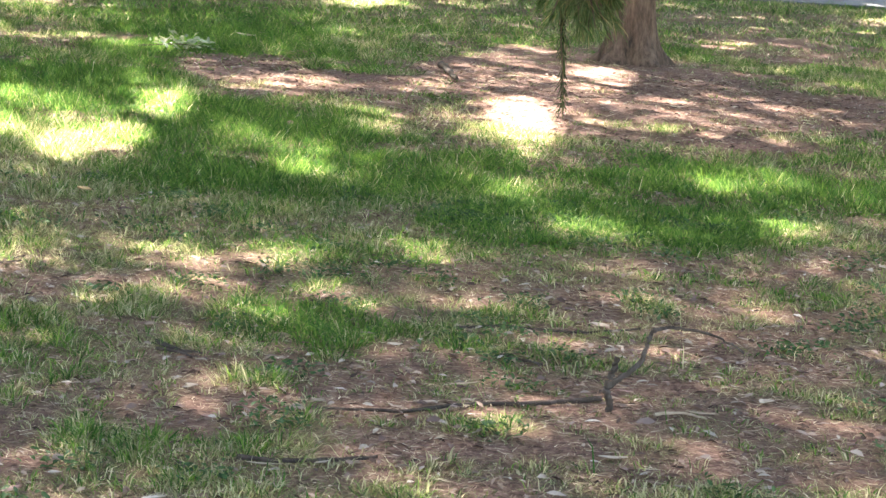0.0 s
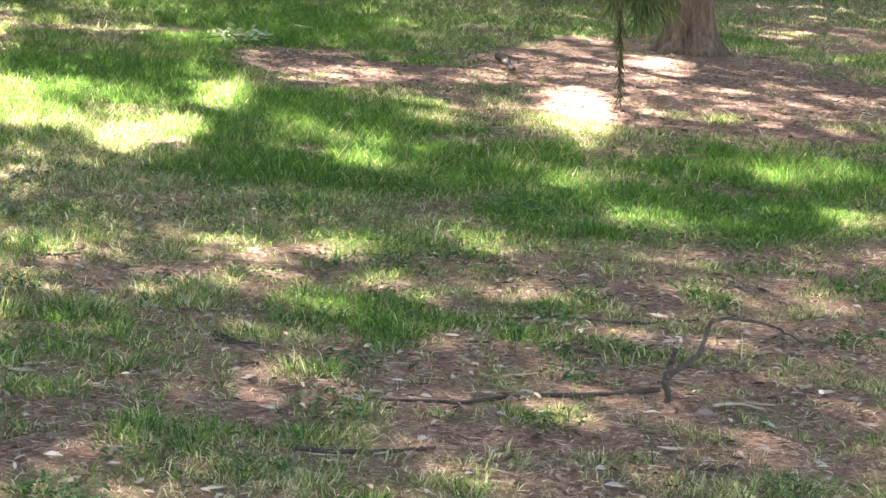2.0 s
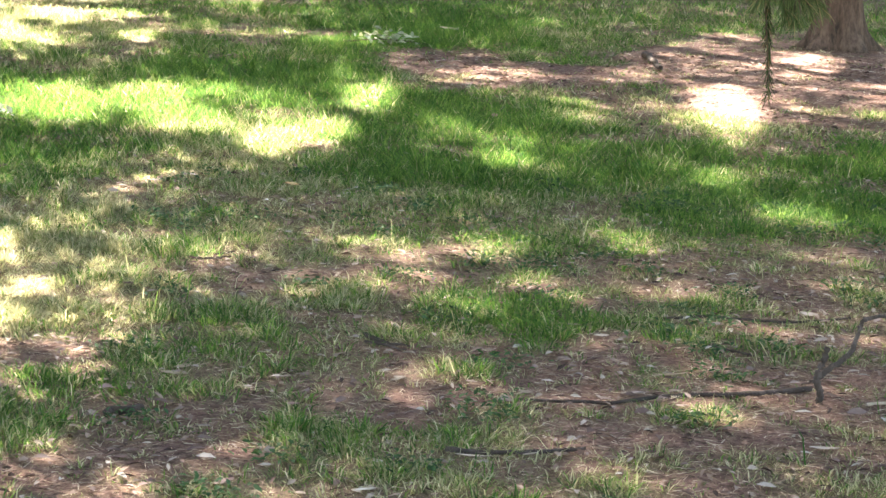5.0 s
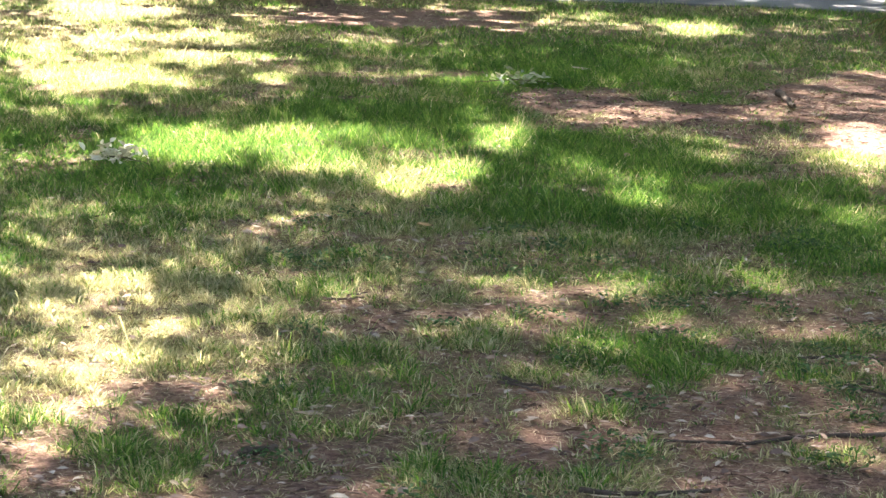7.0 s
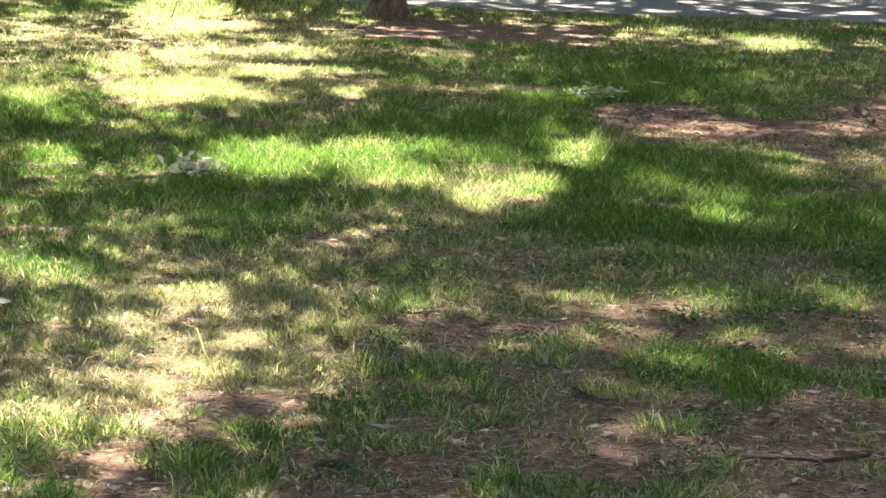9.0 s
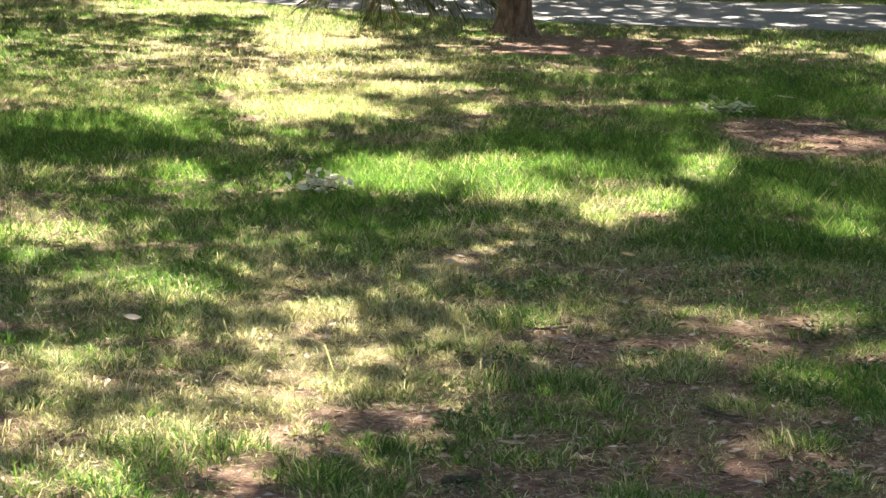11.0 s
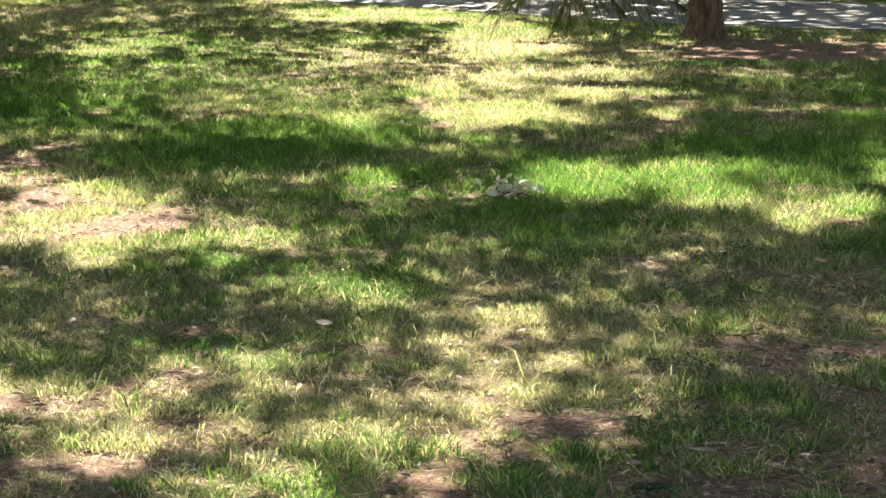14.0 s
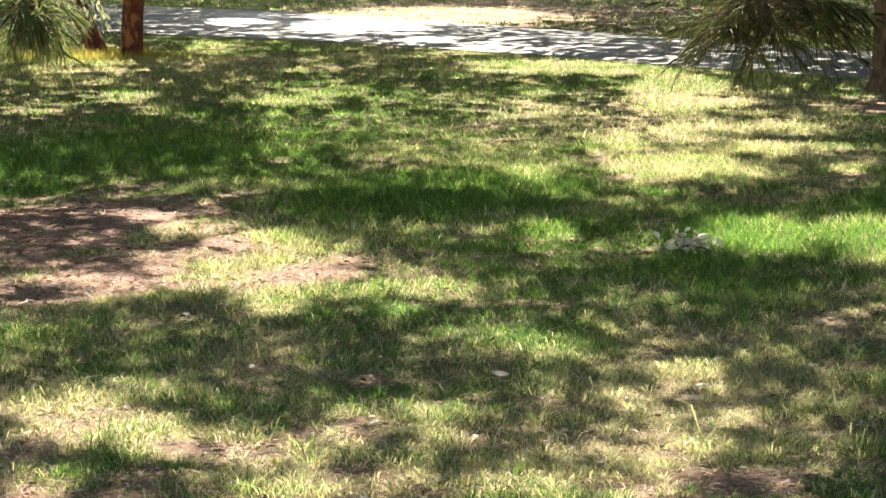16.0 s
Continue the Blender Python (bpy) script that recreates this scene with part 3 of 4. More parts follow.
def py_mesh(name, verts, faces, mat, smooth=True):
    me = bpy.data.meshes.new(name)
    me.from_pydata([tuple(v) for v in verts], [], faces)
    me.materials.append(mat)
    for p in me.polygons:
        p.use_smooth = smooth
    return me


def stick_mesh(name, lines, mat, seed=0):
    """One mesh of several tapered crooked sticks: (points, first radius, last radius)."""
    verts, faces = [], []
    for k, (pts, r0, r1) in enumerate(lines):
        line = smooth_line(pts)
        n = len(line)
        rr = random.Random(seed + k)
        line = [p + Vector((rr.gauss(0, 1), rr.gauss(0, 1), rr.gauss(0, 1))) * r0 * 0.16 for p in line]
        v, f = tube_data(line, [r0 + (r1 - r0) * i / (n - 1) for i in range(n)], 8, 0.25, seed + k)
        faces += [tuple(i + len(verts) for i in q) for q in f]
        verts += v
    return py_mesh(name, verts, faces, mat)


# ---- the ground: one sheet to the horizon
def build_ground():
    rings = [0.6 * 1.0 + 0.9 * i for i in range(4)] + list(4.0 * 1.016 ** np.arange(0, 260))
    rings += list(rings[-1] * 1.15 ** np.arange(1, 26))
    az = np.concatenate([np.arange(-22, 28.01, 0.3), np.arange(33, 338, 6)])
    rr, aa = np.meshgrid(np.array(rings), np.radians(az), indexing="ij")
    x, y = -rr * np.sin(aa), rr * np.cos(aa)
    z = height(x, y) * (rr < 200)
    n, m = x.shape
    verts = np.stack([x, y, z], -1).reshape(-1, 3)
    i, j = np.meshgrid(np.arange(n - 1), np.arange(m), indexing="ij")
    j2 = (j + 1) % m
    quads = np.stack([i * m + j, (i + 1) * m + j, (i + 1) * m + j2, i * m + j2], -1).reshape(-1, 4)[:, ::-1]
    verts = np.vstack([verts, [[0, 0, 0]]])
    k = np.arange(m)
    fan = np.stack([np.full(m, n * m), k, (k + 1) % m], -1)[:, ::-1]
    loops = np.concatenate([quads.ravel(), fan.ravel()])
    sizes = np.concatenate([np.full(len(quads), 4), np.full(m, 3)])
    c = cover(verts[:, 0], verts[:, 1])
    ob = new("ground", raw_mesh("ground", verts, loops, sizes, EARTH, extra=c, smooth=True))
    tagged(ob, "brown park earth with thatch and thin patchy lawn", "ground", kind="structure")


def build_road():
    xs = np.concatenate([np.arange(-60, -25, 5), np.arange(-25, 12, 0.5), np.arange(12, 61, 6)])
    near, far = np.interp(xs, NEAR_X, NEAR_Y), np.interp(xs, FAR_X, FAR_Y)
    near = near + (vnoise(xs, xs * 0, 1.1, 2) - 0.5) * 0.35
    rows = 9
    verts, faces = [], []
    for x, a, b in zip(xs, near, far):
        for k in range(rows):
            t = k / (rows - 1)
            verts.append((x, a + (b - a) * t, 0.03 + 0.06 * t * (1 - t) * 4))
        verts += [(x, a - 0.02, -0.08), (x, b + 0.02, -0.08)]
    w = rows + 2
    for i in range(len(xs) - 1):
        for k in range(rows - 1):
            faces.append((i * w + k, (i + 1) * w + k, (i + 1) * w + k + 1, i * w + k + 1))
        faces.append((i * w + rows, (i + 1) * w + rows, (i + 1) * w, i * w))
        faces.append((i * w + rows - 1, (i + 1) * w + rows - 1, (i + 1) * w + rows + 1, i * w + rows + 1))
    ob = new("road", py_mesh("road", verts, faces, ASPHALT, False))
    tagged(ob, "worn grey asphalt park road crossing the lawn", "road", kind="structure")


# ---- trees
def trunk_mesh(x, y, r, top, lean, mat, flare=0.6, seed=0):
    """A furrowed trunk with a flared root collar."""
    rings, sides = 70, 56
    k = np.arange(sides) * 2 * np.pi / sides
    verts = []
    for i in range(rings):
        t = (i / (rings - 1)) ** 1.7
        z = -0.12 + t * (top + 0.12)
        up = max(z, 0)
        rad = r * (1 - 0.55 * up / top) * (1 + flare * math.exp(-up / 0.14))
        lobes = 1 + 0.3 * flare * np.sin(k * 5 + seed) * math.exp(-up / 0.16) + 0.12 * flare * np.sin(k * 3 + 2 * seed)
        furrow = 0.1 * (vnoise(np.cos(k) * 3 + 7, np.sin(k) * 3 + z * 0.5, 0.35, seed) - 0.5) + 0.06 * (vnoise(k * 5, k * 0 + z, 0.22, seed + 3) - 0.5)
        q = rad * (lobes + furrow)
        verts.append(np.stack([x + lean[0] * up + q * np.cos(k), y + lean[1] * up + q * np.sin(k), np.full(sides, z)], -1))
    verts = np.concatenate(verts)
    faces = [(i * sides + a, i * sides + (a + 1) % sides, (i + 1) * sides + (a + 1) % sides, (i + 1) * sides + a) for i in range(rings - 1) for a in range(sides)]
    faces.append(tuple(range((rings - 1) * sides, rings * sides)))
    return py_mesh("trunk", verts, faces, mat)


def limbs_mesh(x, y, r, top, lean, mat, seed):
    rr = random.Random(seed)
    lines = []
    for k in range(14):
        z = top * (0.42 + 0.55 * k / 14)
        w = k * 2.4 + rr.random()
        ln = rr.uniform(2.2, 4.2) * (1.2 - 0.5 * k / 14)
        p = Vector((x + lean[0] * z, y + lean[1] * z, z))
        d = Vector((math.cos(w), math.sin(w), 0))
        lines.append(([p, p + d * ln * 0.4 + Vector((0, 0, 0.5)), p + d * ln + Vector((0, 0, rr.uniform(0.2, 1.0)))], r * 0.28, 0.015))
    return stick_mesh("limbs", lines, mat, seed)


TREES = {}


def build_tree(name, xy, r, top, lean, mat, label, category="tree", flare=0.6, seed=0):
    root = new(name)
    tagged(root, label, category)
    part("trunk", trunk_mesh(*xy, r, top, lean, mat, flare, seed), root)
    part("limbs", limbs_mesh(*xy, r, top, lean, mat, seed + 5), root)
    TREES[(xy[0] + lean[0] * 5, xy[1] + lean[1] * 5)] = root
    return root


def build_shade_crowns():
    """Unseen needle clumps added over the lawn to cast its shade, with openings fitted to the sun patches in view; each
    hangs in the nearest tree.
    """
    rg = np.random.RandomState(5)
    run = 1 / math.tan(SUN_ELEV)
    bits = []
    for count, y0, y1, size in ((200000, 2.0, 14.0, 0.07), (170000, 14.0, 24.0, 0.105), (330000, 24.0, 95.0, 0.29)):
        az = np.radians(rg.uniform(-27, 33, count))
        d = np.sqrt(rg.uniform(y0 ** 2, y1 ** 2, count))
        x, y = -d * np.sin(az), d * np.cos(az)
        # clumps raised on the right only to soften their shadows
        z = rg.uniform(0, 1, count) * 3.8 + np.interp(np.degrees(az), [-4, 4], [9.5, 4.8])
        share = sun_share(x, y)
        depth = count / (math.pi / 6 * (y1 ** 2 - y0 ** 2)) / math.sin(SUN_ELEV) * 0.62 * size ** 2
        # over the road the sun share is set by hand to fit the view
        streak = vnoise(x * 0.45, y, 0.8, 61)
        lane = np.interp(x, [-24, -21, -18, -13.5, -11, -8, -4, 2], [0.02, 0.04, 0.08, 0.12, 0.16, 0.16, 0.08, 0.04]) + 0.3 * np.clip(streak - 0.62, 0, 1)
        share = np.where(on_road(x, y, 0.0) & (share < 0.4), np.clip(lane, 0.02, 0.9), share)
        keep = rg.rand(count) < -np.log(np.clip(share, 0.004, 1)) / depth
        x, y, z = x[keep], y[keep], z[keep]
        bits.append((x + SUN_DIR.x * z * run, y + SUN_DIR.y * z * run, z, np.full(len(x), size) * rg.uniform(0.7, 1.3, len(x))))
    # more unseen foliage added to both sides and behind, so the shade goes on
    count = 260000
    x, y, z = rg.uniform(-42, 36, count), rg.uniform(-14, 70, count), rg.uniform(5.0, 10.5, count)
    aside = np.degrees(np.arctan2(-x, y))
    clumps = fbm(x, y, 2.2, 71) + 0.25 * (vnoise(x, y, 0.6, 72) - 0.5)
    keep = ((aside < -27) | (aside > 33) | (np.hypot(x, y) < 2)) & (clumps > 0.52) & (rg.rand(count) < 0.8)
    x, y, z = x[keep], y[keep], z[keep]
    bits.append((x + SUN_DIR.x * z * run, y + SUN_DIR.y * z * run, z, rg.uniform(0.25, 0.4, len(x))))
    x, y, z, s = [np.concatenate(v) for v in zip(*bits)]
    roots = np.array(list(TREES))
    owner = np.argmin((x[:, None] - roots[:, 0]) ** 2 + (y[:, None] - roots[:, 1]) ** 2, axis=1)
    for k, root in enumerate(TREES.values()):
        sel = owner == k
        n = int(sel.sum())
        if n < 4:
            continue
        u = rg.normal(size=(n, 3))
        u /= np.linalg.norm(u, axis=1)[:, None]
        v = np.cross(u, rg.normal(size=(n, 3)))
        v /= np.linalg.norm(v, axis=1)[:, None]
        c = np.stack([x[sel], y[sel], z[sel]], -1)
        L, W = (s[sel] * 1.0)[:, None], (s[sel] * 0.55)[:, None]
        verts = np.stack([c - u * L - v * W, c - u * L + v * W, c + u * L * 1.2], 1).reshape(-1, 3)
        loops = np.arange(n * 3)
        part("shade_crown", raw_mesh("shade_crown", verts, loops, np.full(n, 3), CROWN, dry=np.repeat(rg.rand(n) < 0.06, 3)), root)


def spray_mesh(name, tips, seed, needle=0.2, per=70, mat=None):
    """Drooping shoots set with long needles: tips are (start, end)."""
    rg = np.random.RandomState(seed)
    verts, sizes, dry = [], [], []
    for a, b in tips:
        a, b = np.array(a), np.array(b)
        mid = (a + b) / 2 + np.array([0, 0, 0.18 * np.linalg.norm(b - a)])
        t = rg.rand(per) ** 0.6
        p = ((1 - t) ** 2)[:, None] * a + (2 * t * (1 - t))[:, None] * mid + (t ** 2)[:, None] * b
        along = (b - a) / np.linalg.norm(b - a)
        d = along * 0.75 + rg.normal(size=(per, 3)) * 0.42 + np.array([0, 0, -0.35])
        d /= np.linalg.norm(d, axis=1)[:, None]
        ln = needle * rg.uniform(0.6, 1.15, per)[:, None]
        side = np.cross(d, rg.normal(size=(per, 3)))
        side = side / np.linalg.norm(side, axis=1)[:, None] * 0.0019
        bend = p + d * ln * 0.55
        tip = p + d * ln + np.array([0, 0, -0.18]) * ln
        verts.append(np.stack([p - side, p + side, bend + side, tip, bend - side], 1).reshape(-1, 3))
        dry.append(np.repeat((rg.rand(per) < 0.12).astype(float), 5))
    verts = np.concatenate(verts)
    n = len(verts) // 5
    return raw_mesh(name, verts, np.arange(n * 5), np.full(n, 5), mat or BACKLIT_NEEDLES, dry=np.concatenate(dry))


def hanging_spray(root, centre, size, limb_from, seed, shoots=26, needle=0.2, per=70, mat=None):
    """A low branch end: a drooping limb, side shoots and their needles."""
    rr = random.Random(seed)
    c = Vector(centre)
    branch = part("hanging_branch", stick_mesh("hanging_branch", [([limb_from, (Vector(limb_from) + c) / 2 + Vector((0, 0, 0.8)), c + Vector((0, 0, size[2] * 0.9)), c + Vector((0, -0.1, size[2] * 0.2))], 0.035, 0.01)], PINE_BARK, seed), root)
    tips, lines = [], []
    for k in range(shoots):
        a = c + Vector((rr.uniform(-0.35, 0.35) * size[0], rr.uniform(-0.3, 0.3) * size[1], rr.uniform(0.3, 1.1) * size[2]))
        b = c + Vector((rr.uniform(-1, 1) * size[0], rr.uniform(-1, 1) * size[1], rr.uniform(-0.35, 0.9) * size[2]))
        tips.append((a, b))
        lines.append(([a, (a + b) / 2 + Vector((0, 0, 0.08)), b], 0.008, 0.003))
    part("branchwork", stick_mesh("branchwork", lines, PINE_BARK, seed), branch)
    part("needles", spray_mesh("needles", tips, seed, needle, per, mat), branch, "long green pine needles")


def leaf_cluster_data(points, rg, length, width, upright=0.3):
    """Folded pointed leaves, six triangles each."""
    n = len(points)
    w = rg.uniform(0, 2 * np.pi, n)
    tilt = rg.uniform(-0.2, upright * 2, n)
    d = np.stack([np.cos(w) * np.cos(tilt), np.sin(w) * np.cos(tilt), np.sin(tilt)], -1)
    s = np.cross(d, np.stack([rg.normal(0, 0.4, n), rg.normal(0, 0.4, n), np.ones(n)], -1))
    s /= np.linalg.norm(s, axis=1)[:, None]
    up = np.cross(s, d)
    L, W = (length * rg.uniform(0.7, 1.3, n))[:, None], (width * rg.uniform(0.7, 1.3, n))[:, None]
    p = np.asarray(points)
    v = np.stack([p, p + d * L * 0.35 + s * W + up * W * 0.5, p + d * L * 0.7 + s * W * 0.8 + up * W * 0.3, p + d * L - up * W * 0.3,
                  p + d * L * 0.7 - s * W * 0.8 + up * W * 0.3, p + d * L * 0.35 - s * W + up * W * 0.5, p + d * L * 0.5], 1).reshape(-1, 3)
    tri = np.array([[0, 1, 6], [1, 2, 6], [2, 3, 6], [3, 4, 6], [4, 5, 6], [5, 0, 6]])
    loops = (np.arange(n)[:, None, None] * 7 + tri[None]).ravel()
    return v, loops, np.full(n * 6, 3)


def single_leaves(parent, points, rg, length, width, dry, pitch):
    """One leaf mesh, set many times at its own turn and size."""
    v, loops, sizes = leaf_cluster_data(np.zeros((1, 3)), np.random.RandomState(4), length, width, 0.0)
    me = raw_mesh("leaf", v, loops, sizes, GUM_LEAF, dry=np.full(len(v), dry))
    for p in points:
        ob = new("leaf", me)
        ob.parent = parent
        k = rg.uniform(0.7, 1.3)
        ob.matrix_basis = pose(*p, rg.uniform(-40, 40), pitch * -1 + rg.uniform(-25, 25), rg.uniform(0, 360)) @ Matrix.Diagonal((k, k, k, 1))


# ---- grass
def fan(rg, n, r0, r1, az0=-21.5, az1=27.5):
    az = np.radians(rg.uniform(az0, az1, n))
    d = np.sqrt(rg.uniform(r0 ** 2, r1 ** 2, n))
    return -d * np.sin(az), d * np.cos(az)


def clear_of_trunks(x, y):
    ok = ~on_road(x, y, 0.05)
    for (tx, ty), r in ((TREE_A, 0.24), (TREE_B, 0.27), (TREE_C, 0.17), (TREE_D, 0.17)):
        ok &= (x - tx) ** 2 + (y - ty) ** 2 > r * r
    return ok


def build_grass(seed, tufts, r0, r1, blades, length, width, spread, fine, power=1.5, base_dry=0.27, flat=0.0, floor=0.03, clumpy=0.0, az0=-21.5, az1=27.5):
    rg = np.random.RandomState(seed)
    x, y = fan(rg, tufts, r0, r1, az0, az1)
    c = cover(x, y)
    tall = inside(x, y, TUFTS, 1.3, 1.8)
    lush = inside(x, y, LUSH, 0.8, 0.8)
    keep = (rg.rand(tufts) < floor + (1 - floor) * np.clip(c, 0, 1) ** power) & clear_of_trunks(x, y)
    clump = np.clip((fbm(x, y, 0.32, 77) - 0.46) * 7 + 0.8 * lush + tall, 0.06, 1)
    keep &= rg.rand(tufts) < 1 - clumpy * (1 - clump)
    x, y, c, tall, lush = x[keep], y[keep], c[keep], tall[keep], lush[keep]
    n = len(x)
    lt = length * (0.45 + 0.45 * c + 0.2 * tall + 0.12 * lush) * rg.uniform(0.6, 1.25, n)
    # straw share raised in dry places and, as painted light, in sun patches
    dryness = np.clip(base_dry - 0.55 * lush + 0.5 * inside(x, y, DRY_AND_SUNLIT, 0.8, 1.0) - 0.08 * tall + 1.1 * (fbm(x, y, 1.1, 41) - 0.5) + 0.9 * (fbm(x, y, 0.3, 43) - 0.5) + 0.35 * (1 - c), 0.04, 0.95)
    x, y, lt, dryness = [np.repeat(v, blades) for v in (x, y, lt, dryness)]
    m = len(x)
    w, rad = rg.uniform(0, 2 * np.pi, m), spread * np.sqrt(rg.rand(m))
    bx, by = x + rad * np.cos(w), y + rad * np.sin(w)
    bz = height(bx, by) - 0.004
    lw = w + rg.normal(0, 0.7, m)
    lean = rg.uniform(0.15 + 0.3 * flat, 0.95 + 0.45 * flat, m)
    L = lt * rg.uniform(0.55, 1.2, m)
    dx, dy, dz = np.cos(lw) * np.sin(lean), np.sin(lw) * np.sin(lean), np.cos(lean)
    face = rg.uniform(0, 2 * np.pi, m)
    hw = width * rg.uniform(0.6, 1.2, m)
    sx, sy = np.cos(face) * hw, np.sin(face) * hw
    base = np.stack([bx, by, bz], -1)
    side = np.stack([sx, sy, np.zeros(m)], -1)
    way = np.stack([dx, dy, dz], -1) * L[:, None]
    droop = np.stack([np.cos(lw) * 0.35, np.sin(lw) * 0.35, np.full(m, -0.22)], -1) * L[:, None]
    dry = (rg.rand(m) < dryness) * rg.uniform(0.55, 1.0, m)
    if fine:
        mid = base + way * 0.55
        verts = np.stack([base - side, base + side, mid + side * 0.75, way + base + droop, mid - side * 0.75], 1).reshape(-1, 3)
        k = np.arange(m)[:, None] * 5
        loops = np.concatenate([k + np.array([[0, 1, 2, 4]]), k + np.array([[4, 2, 3]])], 1).ravel()
        sizes = np.tile([4, 3], m)
        dry = np.repeat(dry, 5)
    else:
        verts = np.stack([base - side, base + side, base + way + droop * 0.6], 1).reshape(-1, 3)
        loops, sizes, dry = np.arange(m * 3), np.full(m, 3), np.repeat(dry, 3)
    ob = new("grass", raw_mesh("grass", verts, loops, sizes, GRASS, dry=dry))
    tagged(ob, "patchy green lawn grass mixed with dry straw blades", "grass", kind="stuff")


def build_straw(seed, n, r0, r1, length, width):
    """Dead needles and straw lying on the bare earth."""
    rg = np.random.RandomState(seed)
    x, y = fan(rg, n, r0, r1)
    keep = (rg.rand(n) < 1.05 - 0.75 * cover(x, y)) & clear_of_trunks(x, y)
    x, y = x[keep], y[keep]
    m = len(x)
    w = rg.uniform(0, 2 * np.pi, m)
    L = length * rg.uniform(0.4, 1.3, m)
    z = height(x, y) + rg.uniform(0.002, 0.012, m)
    d = np.stack([np.cos(w) * L, np.sin(w) * L, rg.normal(0, 0.12, m) * L], -1)
    s = np.stack([-np.sin(w), np.cos(w), np.full(m, 0.5)], -1) * (width * rg.uniform(0.6, 1.4, m))[:, None]
    p = np.stack([x, y, z], -1)
    verts = np.stack([p - d / 2 - s, p - d / 2 + s, p + d / 2], 1).reshape(-1, 3)
    ob = new("dead_needles", raw_mesh("dead_needles", verts, np.arange(m * 3), np.full(m, 3), STRAW))
    tagged(ob, "dry brown needles and straw lying on bare earth", "litter", kind="stuff")


def build_litter(seed, n, r0, r1):
    rg = np.random.RandomState(seed)
    x, y = fan(rg, n, r0, r1)
    keep = (rg.rand(n) < 1.0 - 0.8 * cover(x, y)) & clear_of_trunks(x, y)
    x, y = x[keep], y[keep]
    v, loops, sizes = leaf_cluster_data(np.stack([x, y, height(x, y) + 0.008], -1), rg, 0.042, 0.0065, 0.15)
    ob = new("leaf_litter", raw_mesh("leaf_litter", v, loops, sizes, LITTER))
    tagged(ob, "small curled dead leaves scattered over the earth", "litter", kind="stuff")


def build_flakes(seed, n, r0, r1):
    """Pale flakes of bark and broken leaves on the bare earth."""
    rg = np.random.RandomState(seed)
    x, y = fan(rg, n, r0, r1)
    keep = (rg.rand(n) < 0.95 - 0.75 * cover(x, y)) & clear_of_trunks(x, y)
    x, y = x[keep], y[keep]
    k = np.clip(rg.lognormal(0, 0.4, len(x)), 0.4, 1.5)
    v, loops, sizes = leaf_cluster_data(np.stack([x, y, height(x, y) + 0.014], -1), rg, 0.036 * k, 0.0065 * k, 0.08)
    ob = new("bark_flakes", raw_mesh("bark_flakes", v, loops, sizes, FLAKE))
    tagged(ob, "pale pinkish flakes of bark scattered on bare earth", "litter", kind="stuff")


def build_dry_grass(seed, n, cx, cy, a, b, length, width):
    """Tall yellow grass left unmown round the gum trunks."""
    rg = np.random.RandomState(seed)
    x, y = cx + rg.normal(0, 0.5, n) * a, cy + rg.normal(0, 0.5, n) * b
    w, lean = rg.uniform(0, 2 * np.pi, n), rg.uniform(0.1, 0.8, n)
    L = length * rg.uniform(0.4, 1.2, n)
    base = np.stack([x, y, height(x, y) - 0.01], -1)
    side = np.stack([np.cos(w + 1.3), np.sin(w + 1.3), np.zeros(n)], -1) * width
    way = np.stack([np.cos(w) * np.sin(lean), np.sin(w) * np.sin(lean), np.cos(lean)], -1) * L[:, None]
    verts = np.stack([base - side, base + side, base + way], 1).reshape(-1, 3)
    ob = new("dry_grass", raw_mesh("dry_grass", verts, np.arange(n * 3), np.full(n, 3), TALL_DRY, dry=np.repeat(rg.uniform(0.05, 0.75, n), 3)))
    tagged(ob, "tall yellow dry grass round the gum trunks", "grass", kind="stuff")


def build_weeds(seed, patches, r0, r1):
    """Low broad-leaved weeds in small rosettes."""
    rg = np.random.RandomState(seed)
    x, y = fan(rg, patches, r0, r1)
    keep = (cover(x, y) > 0.12) & (x > -0.7) & clear_of_trunks(x, y)
    x, y = np.repeat(x[keep], 55), np.repeat(y[keep], 55)
    x, y = x + rg.normal(0, 0.055, len(x)), y + rg.normal(0, 0.055, len(x))
    v, loops, sizes = leaf_cluster_data(np.stack([x, y, height(x, y) + rg.uniform(0.005, 0.04, len(x))], -1), rg, 0.024, 0.006, 0.35)
    ob = new("low_weeds", raw_mesh("low_weeds", v, loops, sizes, WEED, dry=np.zeros(len(v))))
    tagged(ob, "low dull green broad-leaved weeds in the lawn", "weeds", kind="stuff")


